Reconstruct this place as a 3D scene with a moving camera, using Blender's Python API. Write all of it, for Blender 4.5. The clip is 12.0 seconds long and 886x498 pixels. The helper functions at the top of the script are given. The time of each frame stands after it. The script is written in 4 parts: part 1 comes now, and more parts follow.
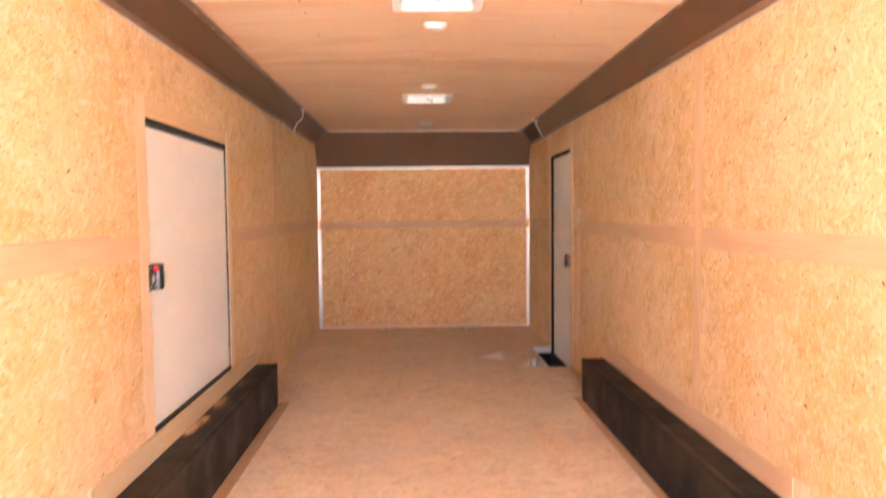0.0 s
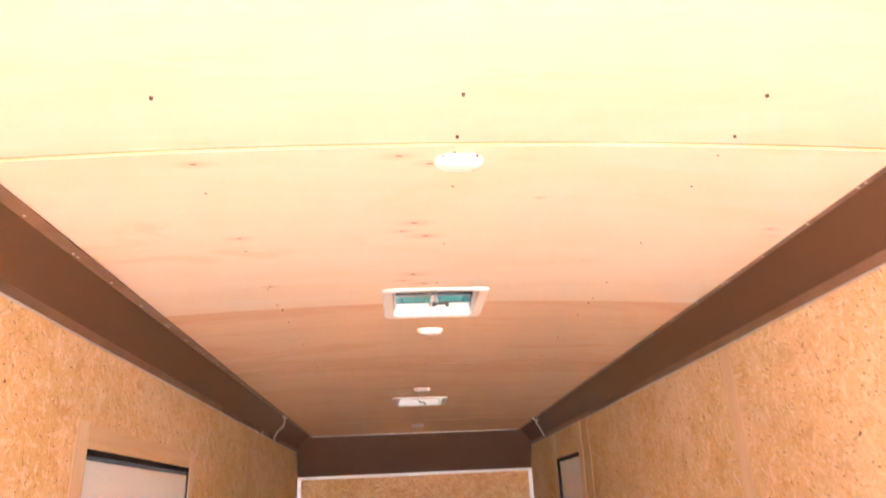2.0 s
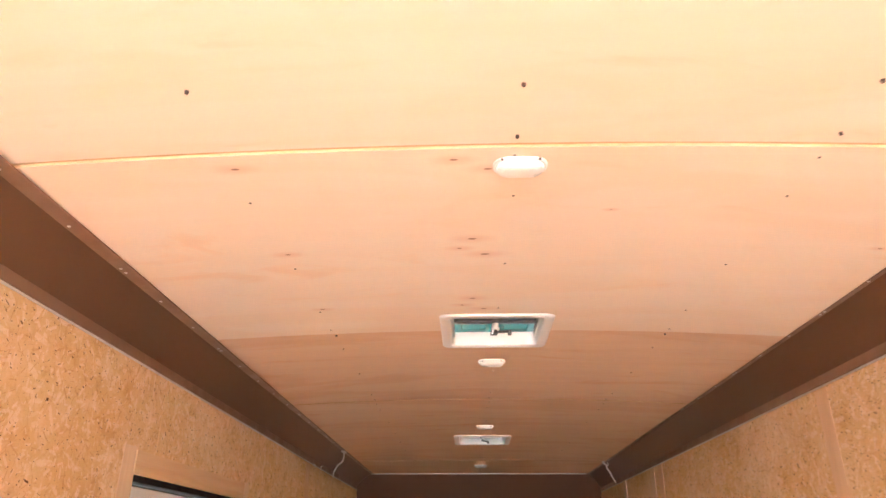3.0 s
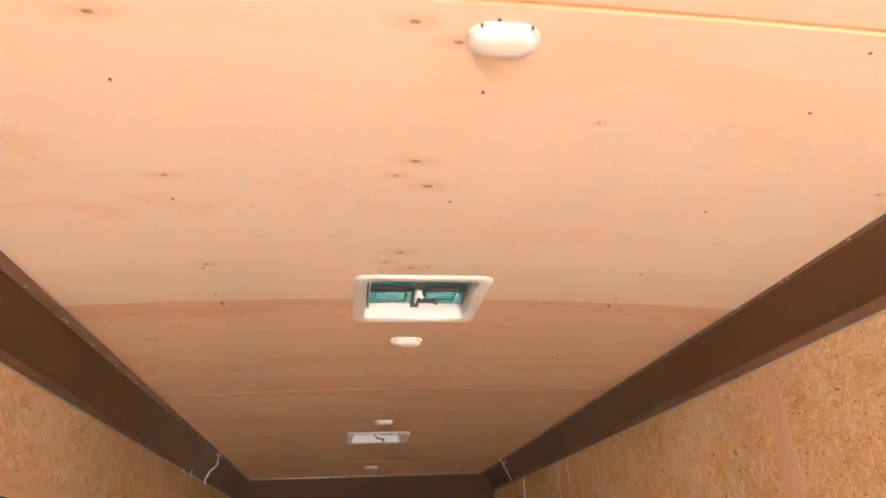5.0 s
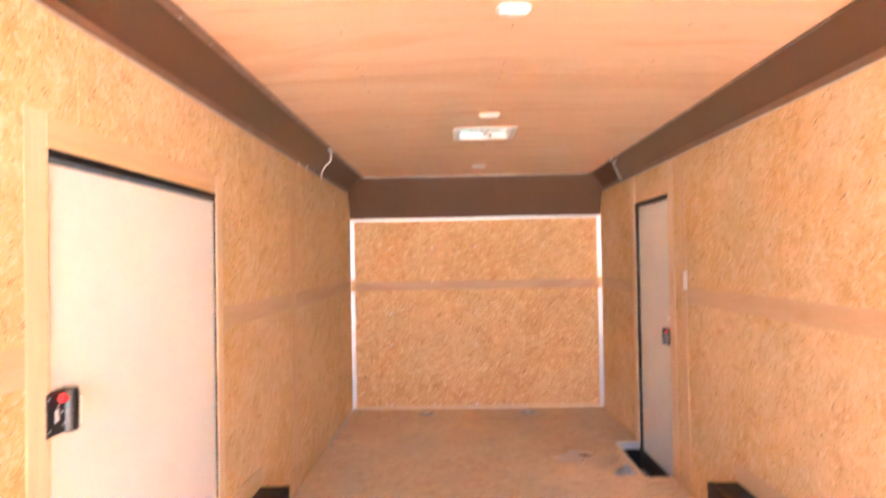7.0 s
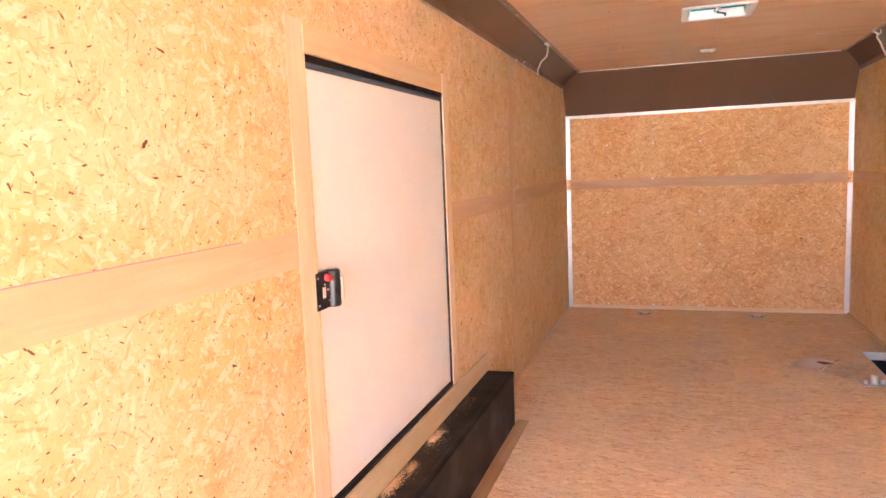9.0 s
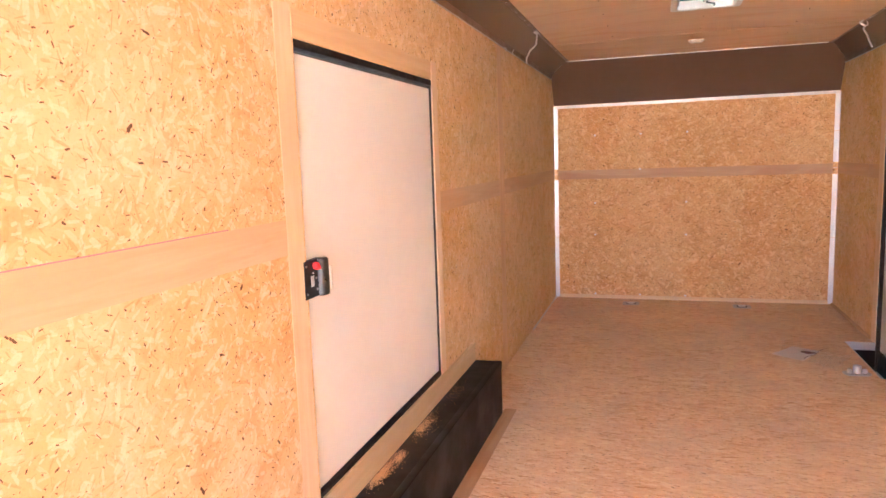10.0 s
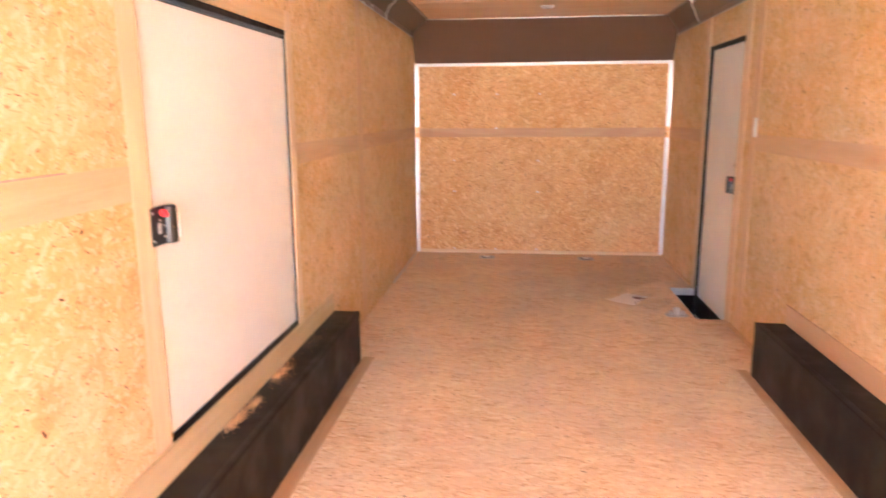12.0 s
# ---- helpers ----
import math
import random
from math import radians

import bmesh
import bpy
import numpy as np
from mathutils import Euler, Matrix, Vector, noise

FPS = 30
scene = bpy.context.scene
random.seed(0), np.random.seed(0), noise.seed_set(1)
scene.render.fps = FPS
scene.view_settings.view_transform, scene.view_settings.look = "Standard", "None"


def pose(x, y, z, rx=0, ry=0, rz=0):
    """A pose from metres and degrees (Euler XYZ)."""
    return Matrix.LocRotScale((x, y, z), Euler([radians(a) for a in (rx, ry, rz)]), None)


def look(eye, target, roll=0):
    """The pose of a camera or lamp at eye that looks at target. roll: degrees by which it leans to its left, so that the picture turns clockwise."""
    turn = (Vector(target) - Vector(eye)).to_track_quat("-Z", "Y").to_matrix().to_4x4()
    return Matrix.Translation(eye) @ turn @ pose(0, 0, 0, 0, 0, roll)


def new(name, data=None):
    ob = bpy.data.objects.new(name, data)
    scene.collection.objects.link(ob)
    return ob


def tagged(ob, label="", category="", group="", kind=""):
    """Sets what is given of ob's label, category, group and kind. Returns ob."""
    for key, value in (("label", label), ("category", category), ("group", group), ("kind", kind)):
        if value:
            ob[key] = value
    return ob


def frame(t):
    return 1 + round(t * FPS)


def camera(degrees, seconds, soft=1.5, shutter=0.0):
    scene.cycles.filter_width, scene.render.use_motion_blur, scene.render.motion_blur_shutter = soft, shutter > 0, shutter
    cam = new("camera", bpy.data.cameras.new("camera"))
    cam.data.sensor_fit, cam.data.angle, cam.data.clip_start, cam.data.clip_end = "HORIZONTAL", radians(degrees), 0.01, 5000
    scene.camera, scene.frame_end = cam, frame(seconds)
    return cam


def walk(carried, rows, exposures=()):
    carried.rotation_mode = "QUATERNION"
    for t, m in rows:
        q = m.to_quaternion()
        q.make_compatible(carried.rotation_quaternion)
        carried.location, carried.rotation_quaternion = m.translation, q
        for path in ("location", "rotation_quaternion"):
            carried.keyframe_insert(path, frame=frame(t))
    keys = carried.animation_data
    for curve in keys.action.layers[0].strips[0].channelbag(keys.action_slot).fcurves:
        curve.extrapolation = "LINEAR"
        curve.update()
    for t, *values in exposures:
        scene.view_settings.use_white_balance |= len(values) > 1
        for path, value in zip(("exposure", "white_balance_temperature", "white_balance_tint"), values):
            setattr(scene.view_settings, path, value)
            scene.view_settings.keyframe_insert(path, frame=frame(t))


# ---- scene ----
cam = camera(65.9, 12.0, shutter=0.4)
PATH = [
    (0, (-0.087, -7.948, 1.345), (-0.011, -5.953, 1.237), -0.6),
    (0.5, (-0.135, -7.761, 1.375), (0.05, -5.782, 1.592), -0.8),
    (1, (-0.191, -7.689, 1.447), (0.005, -5.742, 1.861), -2.5),
    (1.5, (-0.177, -7.637, 1.471), (0.032, -5.714, 1.98), -2.9),
    (2, (-0.112, -7.553, 1.511), (0.013, -5.687, 2.219), -2.6),
    (2.5, (-0.063, -7.493, 1.528), (-0.07, -5.663, 2.334), -0.9),
    (3, (-0.084, -7.388, 1.515), (-0.154, -5.563, 2.331), 0.2),
    (3.2, (-0.108, -7.317, 1.519), (-0.164, -5.505, 2.363), -0.9),
    (4.8, (-0.213, -6.989, 1.558), (0.033, -5.198, 2.414), -2.9),
    (5, (-0.207, -6.937, 1.538), (0.07, -5.134, 2.358), -2.7),
    (5.5, (-0.177, -6.807, 1.538), (0.154, -4.969, 2.254), -2.4),
    (6, (-0.164, -6.73, 1.525), (0.098, -4.84, 2.125), -1.9),
    (6.5, (-0.16, -6.717, 1.525), (-0.035, -4.782, 2.017), -1.1),
    (6.8, (-0.176, -6.717, 1.48), (-0.142, -4.73, 1.701), -0.9),
    (7, (-0.186, -6.716, 1.455), (-0.225, -4.717, 1.487), -1.0),
    (7.5, (-0.221, -6.748, 1.425), (-0.501, -4.778, 1.219), -0.9),
    (7.7, (-0.231, -6.759, 1.424), (-0.607, -4.814, 1.15), -1.2),
    (9.3, (-0.242, -6.744, 1.422), (-0.886, -4.864, 1.191), -2.4),
    (9.5, (-0.244, -6.741, 1.418), (-0.866, -4.856, 1.173), -2.3),
    (10, (-0.255, -6.737, 1.417), (-0.856, -4.848, 1.152), -2.0),
    (10.5, (-0.258, -6.749, 1.416), (-0.856, -4.857, 1.163), -1.8),
    (11, (-0.261, -6.778, 1.419), (-0.812, -4.876, 1.139), -1.3),
    (11.5, (-0.238, -6.814, 1.417), (-0.702, -4.893, 1.108), -1.1),
    (12, (-0.176, -6.834, 1.397), (-0.399, -4.885, 1.007), -0.3),
]
# stops, and white balance as the picture brightens and settles
EXPOSURES = [(t, e, 5050, tint) for t, e, tint in (
    (0.0, 5.07, 8), (0.5, 5.32, 11), (1.0, 5.26, 12), (1.5, 5.10, 12), (2.0, 4.67, 12), (2.5, 4.29, 8), (3.0, 4.22, 8), (5.0, 4.12, 4), (5.5, 4.57, 4), (6.0, 4.87, 10), (6.5, 5.21, 11), (7.0, 5.62, 11), (7.5, 5.65, 11), (9.5, 5.21, 12), (10.5, 5.16, 12), (11.5, 5.16, 11), (12.0, 5.47, 10))]
walk(cam, [(t, look(eye, target, roll)) for t, eye, target, roll in PATH], EXPOSURES)

# ---- world, sun ----
world = bpy.data.worlds.new("world")
scene.world = world
world.use_nodes = True
wn = world.node_tree.nodes
wl = world.node_tree.links
sky = wn.new("ShaderNodeTexSky")
sky.sky_type = "NISHITA"
sky.sun_disc = False
sky.air_density, sky.dust_density, sky.ozone_density = 0.5, 6.0, 0.3      # a pale hazy sky
SUN_EL, SUN_AZ = 68.0, 177.0          # azimuth clockwise from +y
sky.sun_elevation, sky.sun_rotation = radians(SUN_EL), radians(SUN_AZ)
wn["Background"].inputs["Strength"].default_value = 0.15
wl.new(sky.outputs[0], wn["Background"].inputs["Color"])
sun = new("sun", bpy.data.lights.new("sun", "SUN"))
sun.data.energy, sun.data.angle, sun.data.color = 4.5, radians(0.53), (1.0, 0.94, 0.85)
sun_dir = Vector((math.sin(radians(SUN_AZ)) * math.cos(radians(SUN_EL)),
                  math.cos(radians(SUN_AZ)) * math.cos(radians(SUN_EL)), math.sin(radians(SUN_EL))))
sun.matrix_world = look(sun_dir * 20, (0, 0, 0))


# ---- material helpers ----
class Nodes:
    """A small builder for node materials."""

    def __init__(self, name):
        self.mat = bpy.data.materials.new(name)
        self.mat.use_nodes = True
        self.tree = self.mat.node_tree
        self.bsdf = self.tree.nodes["Principled BSDF"]

    def add(self, kind, **values):
        node = self.tree.nodes.new("ShaderNode" + kind)
        for key, value in values.items():
            if key in ("operation", "data_type", "blend_type", "feature", "noise_dimensions", "voronoi_dimensions"):
                if key == "operation":
                    node.operation = value
                elif key == "data_type":
                    node.data_type = value
                elif key == "blend_type":
                    node.blend_type = value
                elif key == "feature":
                    node.feature = value
                elif key == "noise_dimensions":
                    node.noise_dimensions = value
                else:
                    node.voronoi_dimensions = value
        return node

    def link(self, a, b):
        self.tree.links.new(a, b)

    def put(self, socket, value):
        if isinstance(value, bpy.types.NodeSocket):
            self.link(value, socket)
        else:
            socket.default_value = value

    def math(self, op, a, b=0.0, c=0.0, clamp=False):
        node = self.add("Math", operation=op)
        node.use_clamp = clamp
        for i, v in enumerate((a, b, c)):
            self.put(node.inputs[i], v)
        return node.outputs[0]

    def ramp(self, value, lo, hi, a=0.0, b=1.0):
        node = self.tree.nodes.new("ShaderNodeMapRange")
        node.interpolation_type = "SMOOTHSTEP"
        for i, v in enumerate((value, lo, hi, a, b)):
            self.put(node.inputs[i], v)
        return node.outputs[0]

    def mix(self, fac, a, b, blend="MIX"):
        node = self.add("Mix", data_type="RGBA", blend_type=blend)
        self.put(node.inputs[0], fac)
        self.put(node.inputs[6], a if isinstance(a, bpy.types.NodeSocket) else (*a, 1))
        self.put(node.inputs[7], b if isinstance(b, bpy.types.NodeSocket) else (*b, 1))
        return node.outputs[2]

    def noise(self, vector, scale, detail=3.0, rough=0.55, distortion=0.0):
        node = self.tree.nodes.new("ShaderNodeTexNoise")
        self.link(vector, node.inputs["Vector"])
        node.inputs["Scale"].default_value = scale
        node.inputs["Detail"].default_value = detail
        node.inputs["Roughness"].default_value = rough
        node.inputs["Distortion"].default_value = distortion
        return node.outputs["Fac"]

    def voronoi(self, vector, scale, rand=1.0):
        node = self.tree.nodes.new("ShaderNodeTexVoronoi")
        self.link(vector, node.inputs["Vector"])
        node.inputs["Scale"].default_value = scale
        node.inputs["Randomness"].default_value = rand
        return node.outputs["Distance"], node.outputs["Color"]

    def rgb(self, colour):
        node = self.tree.nodes.new("ShaderNodeSeparateColor")
        self.link(colour, node.inputs[0])
        return node.outputs[0], node.outputs[1], node.outputs[2]

    def mapped(self, vector, scale=(1, 1, 1), turn=0.0, shift=(0, 0, 0)):
        """Turn about z first, then stretch."""
        a = self.tree.nodes.new("ShaderNodeMapping")
        a.inputs["Rotation"].default_value = (0, 0, radians(turn))
        a.inputs["Location"].default_value = shift
        self.link(vector, a.inputs["Vector"])
        b = self.tree.nodes.new("ShaderNodeMapping")
        b.inputs["Scale"].default_value = scale
        self.link(a.outputs[0], b.inputs["Vector"])
        return b.outputs[0]

    def plane(self, axes="xy", spread=7.0):
        """World position laid flat on two axes, shifted from piece to piece."""
        geo = self.tree.nodes.new("ShaderNodeNewGeometry")
        sep = self.tree.nodes.new("ShaderNodeSeparateXYZ")
        self.link(geo.outputs["Position"], sep.inputs[0])
        info = self.tree.nodes.new("ShaderNodeObjectInfo")
        com = self.tree.nodes.new("ShaderNodeCombineXYZ")
        pick = {"x": 0, "y": 1, "z": 2}
        shift = self.math("MULTIPLY", info.outputs["Random"], spread)
        self.link(self.math("ADD", sep.outputs[pick[axes[0]]], shift), com.inputs[0])
        self.link(sep.outputs[pick[axes[1]]], com.inputs[1])
        self.link(shift, com.inputs[2])
        self.random = info.outputs["Random"]
        return com.outputs[0]

    def finish(self, colour, rough=0.6, bump=None, depth=0.001, strength=0.4, metal=0.0, spec=None):
        self.put(self.bsdf.inputs["Base Color"], colour if isinstance(colour, bpy.types.NodeSocket) else (*colour, 1))
        self.put(self.bsdf.inputs["Roughness"], rough)
        self.bsdf.inputs["Metallic"].default_value = metal
        if spec is not None:
            self.bsdf.inputs["Specular IOR Level"].default_value = spec
        if bump is not None:
            node = self.tree.nodes.new("ShaderNodeBump")
            node.inputs["Strength"].default_value = strength
            node.inputs["Distance"].default_value = depth
            self.link(bump, node.inputs["Height"])
            self.link(node.outputs[0], self.bsdf.inputs["Normal"])
        return self.mat


def osb(name, axes, pale, mid, dark, lay, flakes, speck=1.0, contrast=1.0, worn=None, blotch=1.0):
    """Strand board: layers of flakes, each lying at its own turn (within lay degrees) with its own tone, under fine
    fibre, bark specks of two sizes and cloudy stains. flakes is (length, width) of the middle size in metres."""
    n = Nodes(name)
    p = n.plane(axes)
    fine = n.noise(n.mapped(p, (1.0, 1.0 if lay > 60 else 2.4, 1)), 150.0, 3.0, 0.6)
    cloud = n.noise(p, 1.6, 4.0, 0.6)
    patch = n.noise(n.mapped(p, (0.8, 1.0 if lay > 60 else 1.9, 1)), 11.0, 4.0, 0.65, 0.6)

    def pieces(scale, length, width, ragged, shift, spread=None):
        """Long flat pieces strewn one to a cell: a mask and three random numbers for each piece."""
        q = n.mapped(p, (1, 1, 1), 0, shift)
        vor = n.tree.nodes.new("ShaderNodeTexVoronoi")
        vor.voronoi_dimensions = "2D"
        vor.inputs["Scale"].default_value = scale
        n.link(q, vor.inputs["Vector"])
        r, g, b = n.rgb(vor.outputs["Color"])
        off = n.tree.nodes.new("ShaderNodeVectorMath")
        off.operation = "SUBTRACT"
        n.link(q, off.inputs[0])
        n.link(vor.outputs["Position"], off.inputs[1])
        turn = n.tree.nodes.new("ShaderNodeVectorRotate")
        turn.rotation_type = "Z_AXIS"
        n.link(off.outputs[0], turn.inputs["Vector"])
        n.link(n.math("MULTIPLY", n.math("SUBTRACT", r, 0.5), radians(2 * (lay if spread is None else spread))), turn.inputs["Angle"])
        sep = n.tree.nodes.new("ShaderNodeSeparateXYZ")
        n.link(turn.outputs[0], sep.inputs[0])
        u = n.math("DIVIDE", n.math("ABSOLUTE", sep.outputs[0]), n.math("MULTIPLY", n.math("ADD", g, 0.4), length))
        v = n.math("DIVIDE", n.math("ABSOLUTE", sep.outputs[1]), n.math("MULTIPLY", n.math("ADD", b, 0.4), width))
        edge = n.math("ADD", n.math("POWER", n.math("ADD", n.math("POWER", u, 3.0), n.math("POWER", v, 3.0)), 0.333),
                      n.math("MULTIPLY", n.math("SUBTRACT", n.noise(q, 0.55 / width, 2.0), 0.5), ragged))
        return n.ramp(edge, 1.08, 0.80), r, g, b, turn.outputs[0]

    colour = n.mix(n.ramp(cloud, 0.30, 0.70), mid, tuple(0.55 * m + 0.45 * q for m, q in zip(mid, pale)))
    colour = n.mix(n.math("MULTIPLY", n.ramp(patch, 0.52, 0.66), 0.45 * contrast * blotch, clamp=True), colour, pale)
    colour = n.mix(n.math("MULTIPLY", n.ramp(patch, 0.46, 0.34), 0.42 * contrast * blotch, clamp=True), colour, dark)
    bump = n.math("MULTIPLY", fine, 0.5)
    long, wide = flakes
    for i, k in enumerate((1.9, 1.35, 1.0, 0.7, 0.5)):
        mask, r, g, b, along = pieces(0.62 / (k * math.sqrt(long * wide) * 1.5), long * k * 0.5, wide * k * 0.5, 0.9, (3.1 * i + 0.7, 5.3 * i, 0))
        fibre = n.noise(n.mapped(along, (25.0, 260.0, 1)), 1.0, 2.0)
        mask = n.math("MULTIPLY", mask, n.ramp(n.math("ADD", fibre, n.math("MULTIPLY", fine, 0.5)), 0.50, 0.78, 0.45, 1.0))
        light = n.math("MULTIPLY", mask, n.ramp(b, 0.42, 0.85))
        deep = n.math("MULTIPLY", mask, n.ramp(b, 0.40, 0.10))
        colour = n.mix(n.math("MULTIPLY", light, 0.62 * contrast, clamp=True), colour, pale)
        colour = n.mix(n.math("MULTIPLY", deep, 0.46 * contrast, clamp=True), colour, dark)
        bump = n.math("ADD", bump, n.math("MULTIPLY", mask, n.math("MULTIPLY", g, 0.5)))
    colour = n.mix(n.math("MULTIPLY", n.ramp(fine, 0.52, 0.70), 0.20 * contrast, clamp=True), colour, dark)
    bark = (0.075, 0.024, 0.009)
    thin = 70.0 if lay > 60 else 25.0
    for i, (scale, length, width, keep, amount) in enumerate(((24.0, 0.0048, 0.0016, 0.50, 0.88), (40.0, 0.0028, 0.0013, 0.40, 0.70),
                                                              (6.0, 0.0095, 0.0036, 0.78, 0.95), (14.0, 0.0072, 0.0020, 0.70, 0.9))):
        mask, r, g, b, along = pieces(scale, length, width, 1.5, (7.7 * i + 1.3, 2.9 * i + 4.0, 0), thin)
        on = n.math("MULTIPLY", mask, n.math("GREATER_THAN", n.math("FRACT", n.math("MULTIPLY", r, 17.0)), keep))
        colour = n.mix(n.math("MULTIPLY", on, amount * speck), colour, bark)
    stain = n.ramp(n.noise(p, 1.1, 4.0, 0.6), 0.45, 0.8)
    colour = n.mix(n.math("MULTIPLY", stain, 0.16), colour, dark)
    if worn:
        colour = n.mix(n.math("MULTIPLY", n.ramp(n.noise(p, 2.6, 5.0, 0.65), 0.46, 0.66), 0.4), colour, worn)
    colour = n.mix(n.math("MULTIPLY", n.random, 0.08), colour, dark)
    return n.finish(colour, n.ramp(fine, 0.3, 0.7, 0.60, 0.80), bump, 0.0008, 0.30, spec=0.22)


def plywood(name, axes, pale, deep, red, rough=0.5, knots=(), streak=(1.6, 26, 1), figure=0.55, grain=1.0):
    """Smooth veneer: long faint grain, cloudy tone, warm stains and, on a ceiling, knots with stained rings."""
    n = Nodes(name)
    p = n.plane(axes)
    g1 = n.noise(n.mapped(p, streak), 1.0, 4.0, 0.6, 0.6)
    g2 = n.noise(n.mapped(p, (streak[0] * 5, streak[1] * 9, 1)), 1.0, 3.0)
    big = n.noise(n.mapped(p, (0.9, 3.2, 1)), 1.0, 4.0, 0.55, 1.2)
    spot = n.noise(n.mapped(p, (2.2, 7.0, 1), 0, (4.0, 9.0, 0)), 1.0, 4.0, 0.6, 0.8)
    colour = n.mix(n.math("MULTIPLY", n.ramp(g1, 0.30, 0.72), grain), pale, deep)
    colour = n.mix(n.math("MULTIPLY", n.ramp(big, 0.47, 0.62), figure), colour, red)
    colour = n.mix(n.math("MULTIPLY", n.ramp(spot, 0.58, 0.74), figure), colour, tuple(c * k for c, k in zip(red, (0.97, 0.84, 0.72))))
    colour = n.mix(n.math("MULTIPLY", n.ramp(g2, 0.4, 0.8), 0.14 * grain), colour, deep)
    geo = n.tree.nodes.new("ShaderNodeNewGeometry")
    for x, y, size in knots:
        flat = n.tree.nodes.new("ShaderNodeVectorMath")
        flat.operation = "MULTIPLY_ADD"
        flat.inputs[1].default_value = (0.62, 1.5, 0)
        flat.inputs[2].default_value = (-0.62 * x, -1.5 * y, 0)
        n.link(geo.outputs["Position"], flat.inputs[0])
        length = n.tree.nodes.new("ShaderNodeVectorMath")
        length.operation = "LENGTH"
        n.link(flat.outputs[0], length.inputs[0])
        d = n.math("ADD", length.outputs["Value"], n.math("MULTIPLY", n.math("SUBTRACT", g2, 0.5), 0.006))
        colour = n.mix(n.ramp(d, 0.045 * size, 0.004, 0.0, 0.30), colour, (0.62, 0.26, 0.10))
        colour = n.mix(n.ramp(d, 0.0072 * size, 0.0035 * size, 0.0, 0.8), colour, (0.16, 0.06, 0.03))
    return n.finish(colour, rough + 0.1, g2, 0.0004, 0.25, spec=0.25)


def plain(name, colour, rough=0.5, metal=0.0, vary=0.12, scale=14.0, spec=None, depth=0.0006, scratch=0.0):
    n = Nodes(name)
    geo = n.tree.nodes.new("ShaderNodeNewGeometry")
    a = n.noise(geo.outputs["Position"], scale, 4.0)
    b = n.noise(geo.outputs["Position"], scale * 14, 2.0)
    shade = n.mix(n.math("MULTIPLY", n.ramp(a, 0.35, 0.75), vary), colour, tuple(c * 0.45 for c in colour))
    shade = n.mix(n.math("MULTIPLY", n.ramp(b, 0.55, 0.8), vary * 0.6), shade, tuple(min(1, c * 1.35 + 0.01) for c in colour))
    r = n.ramp(a, 0.3, 0.7, max(0.03, rough - 0.07 - scratch), min(1, rough + 0.07 + scratch))
    return n.finish(shade, r, b, depth, 0.2, metal, spec)


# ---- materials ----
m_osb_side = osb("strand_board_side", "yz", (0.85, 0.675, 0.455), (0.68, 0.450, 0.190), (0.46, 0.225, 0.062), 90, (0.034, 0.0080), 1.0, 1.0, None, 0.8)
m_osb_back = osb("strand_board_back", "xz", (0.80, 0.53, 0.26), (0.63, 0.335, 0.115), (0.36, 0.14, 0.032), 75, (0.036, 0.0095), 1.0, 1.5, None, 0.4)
m_osb_floor = osb("strand_board_floor", "xy", (0.88, 0.72, 0.50), (0.755, 0.54, 0.335), (0.42, 0.20, 0.080), 24, (0.042, 0.0100), 0.85, 1.5, (0.62, 0.50, 0.39), 0.6)
KNOTS = ((-0.070, -5.732, 1.2), (-0.105, -5.671, 0.8), (-0.034, -5.629, 1.2), (-0.067, -5.268, 1.1), (-0.102, -5.202, 0.8), (-0.029, -5.164, 1.1),
         (-0.582, -5.661, 0.9), (-0.577, -5.195, 0.8), (-0.584, -6.123, 1.0), (-0.110, -6.133, 1.0), (-0.036, -6.093, 1.0), (1.007, -5.697, 0.6), (0.267, -5.895, 0.4))
m_ply_pale = plywood("lauan_pale", "xy", (0.80, 0.675, 0.535), (0.785, 0.64, 0.48), (0.78, 0.60, 0.41), 0.55, KNOTS, (1.2, 16, 1), 0.45, 0.55)
m_ply_pink = plywood("lauan_pink", "xy", (0.745, 0.535, 0.345), (0.70, 0.465, 0.275), (0.66, 0.39, 0.21), 0.5, (), (0.9, 12, 1), 0.5, 0.6)
m_batten_v = plywood("batten_upright", "zy", (0.73, 0.52, 0.31), (0.66, 0.44, 0.24), (0.64, 0.40, 0.21), 0.55)
m_batten_h = plywood("batten_level", "yz", (0.67, 0.47, 0.285), (0.61, 0.405, 0.23), (0.58, 0.365, 0.205), 0.55)
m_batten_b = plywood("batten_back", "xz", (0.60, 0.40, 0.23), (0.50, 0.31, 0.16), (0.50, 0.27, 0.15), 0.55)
m_trim_side = plywood("trim_board", "yz", (0.72, 0.53, 0.30), (0.66, 0.45, 0.24), (0.64, 0.40, 0.20), 0.5)
m_trim_up = plywood("trim_board_upright", "zy", (0.77, 0.60, 0.405), (0.72, 0.525, 0.325), (0.71, 0.49, 0.29), 0.5)
m_floor_strip = plywood("floor_strip", "yx", (0.52, 0.34, 0.19), (0.43, 0.26, 0.13), (0.42, 0.23, 0.115), 0.55)
m_edge = plywood("raw_edge", "xy", (0.62, 0.44, 0.25), (0.55, 0.37, 0.19), (0.53, 0.33, 0.16), 0.7)
m_trim_low = plywood("box_trim_board", "yz", (0.66, 0.52, 0.31), (0.60, 0.455, 0.25), (0.58, 0.42, 0.22), 0.5)
n = Nodes("brown_coil_metal")
geo = n.tree.nodes.new("ShaderNodeNewGeometry")
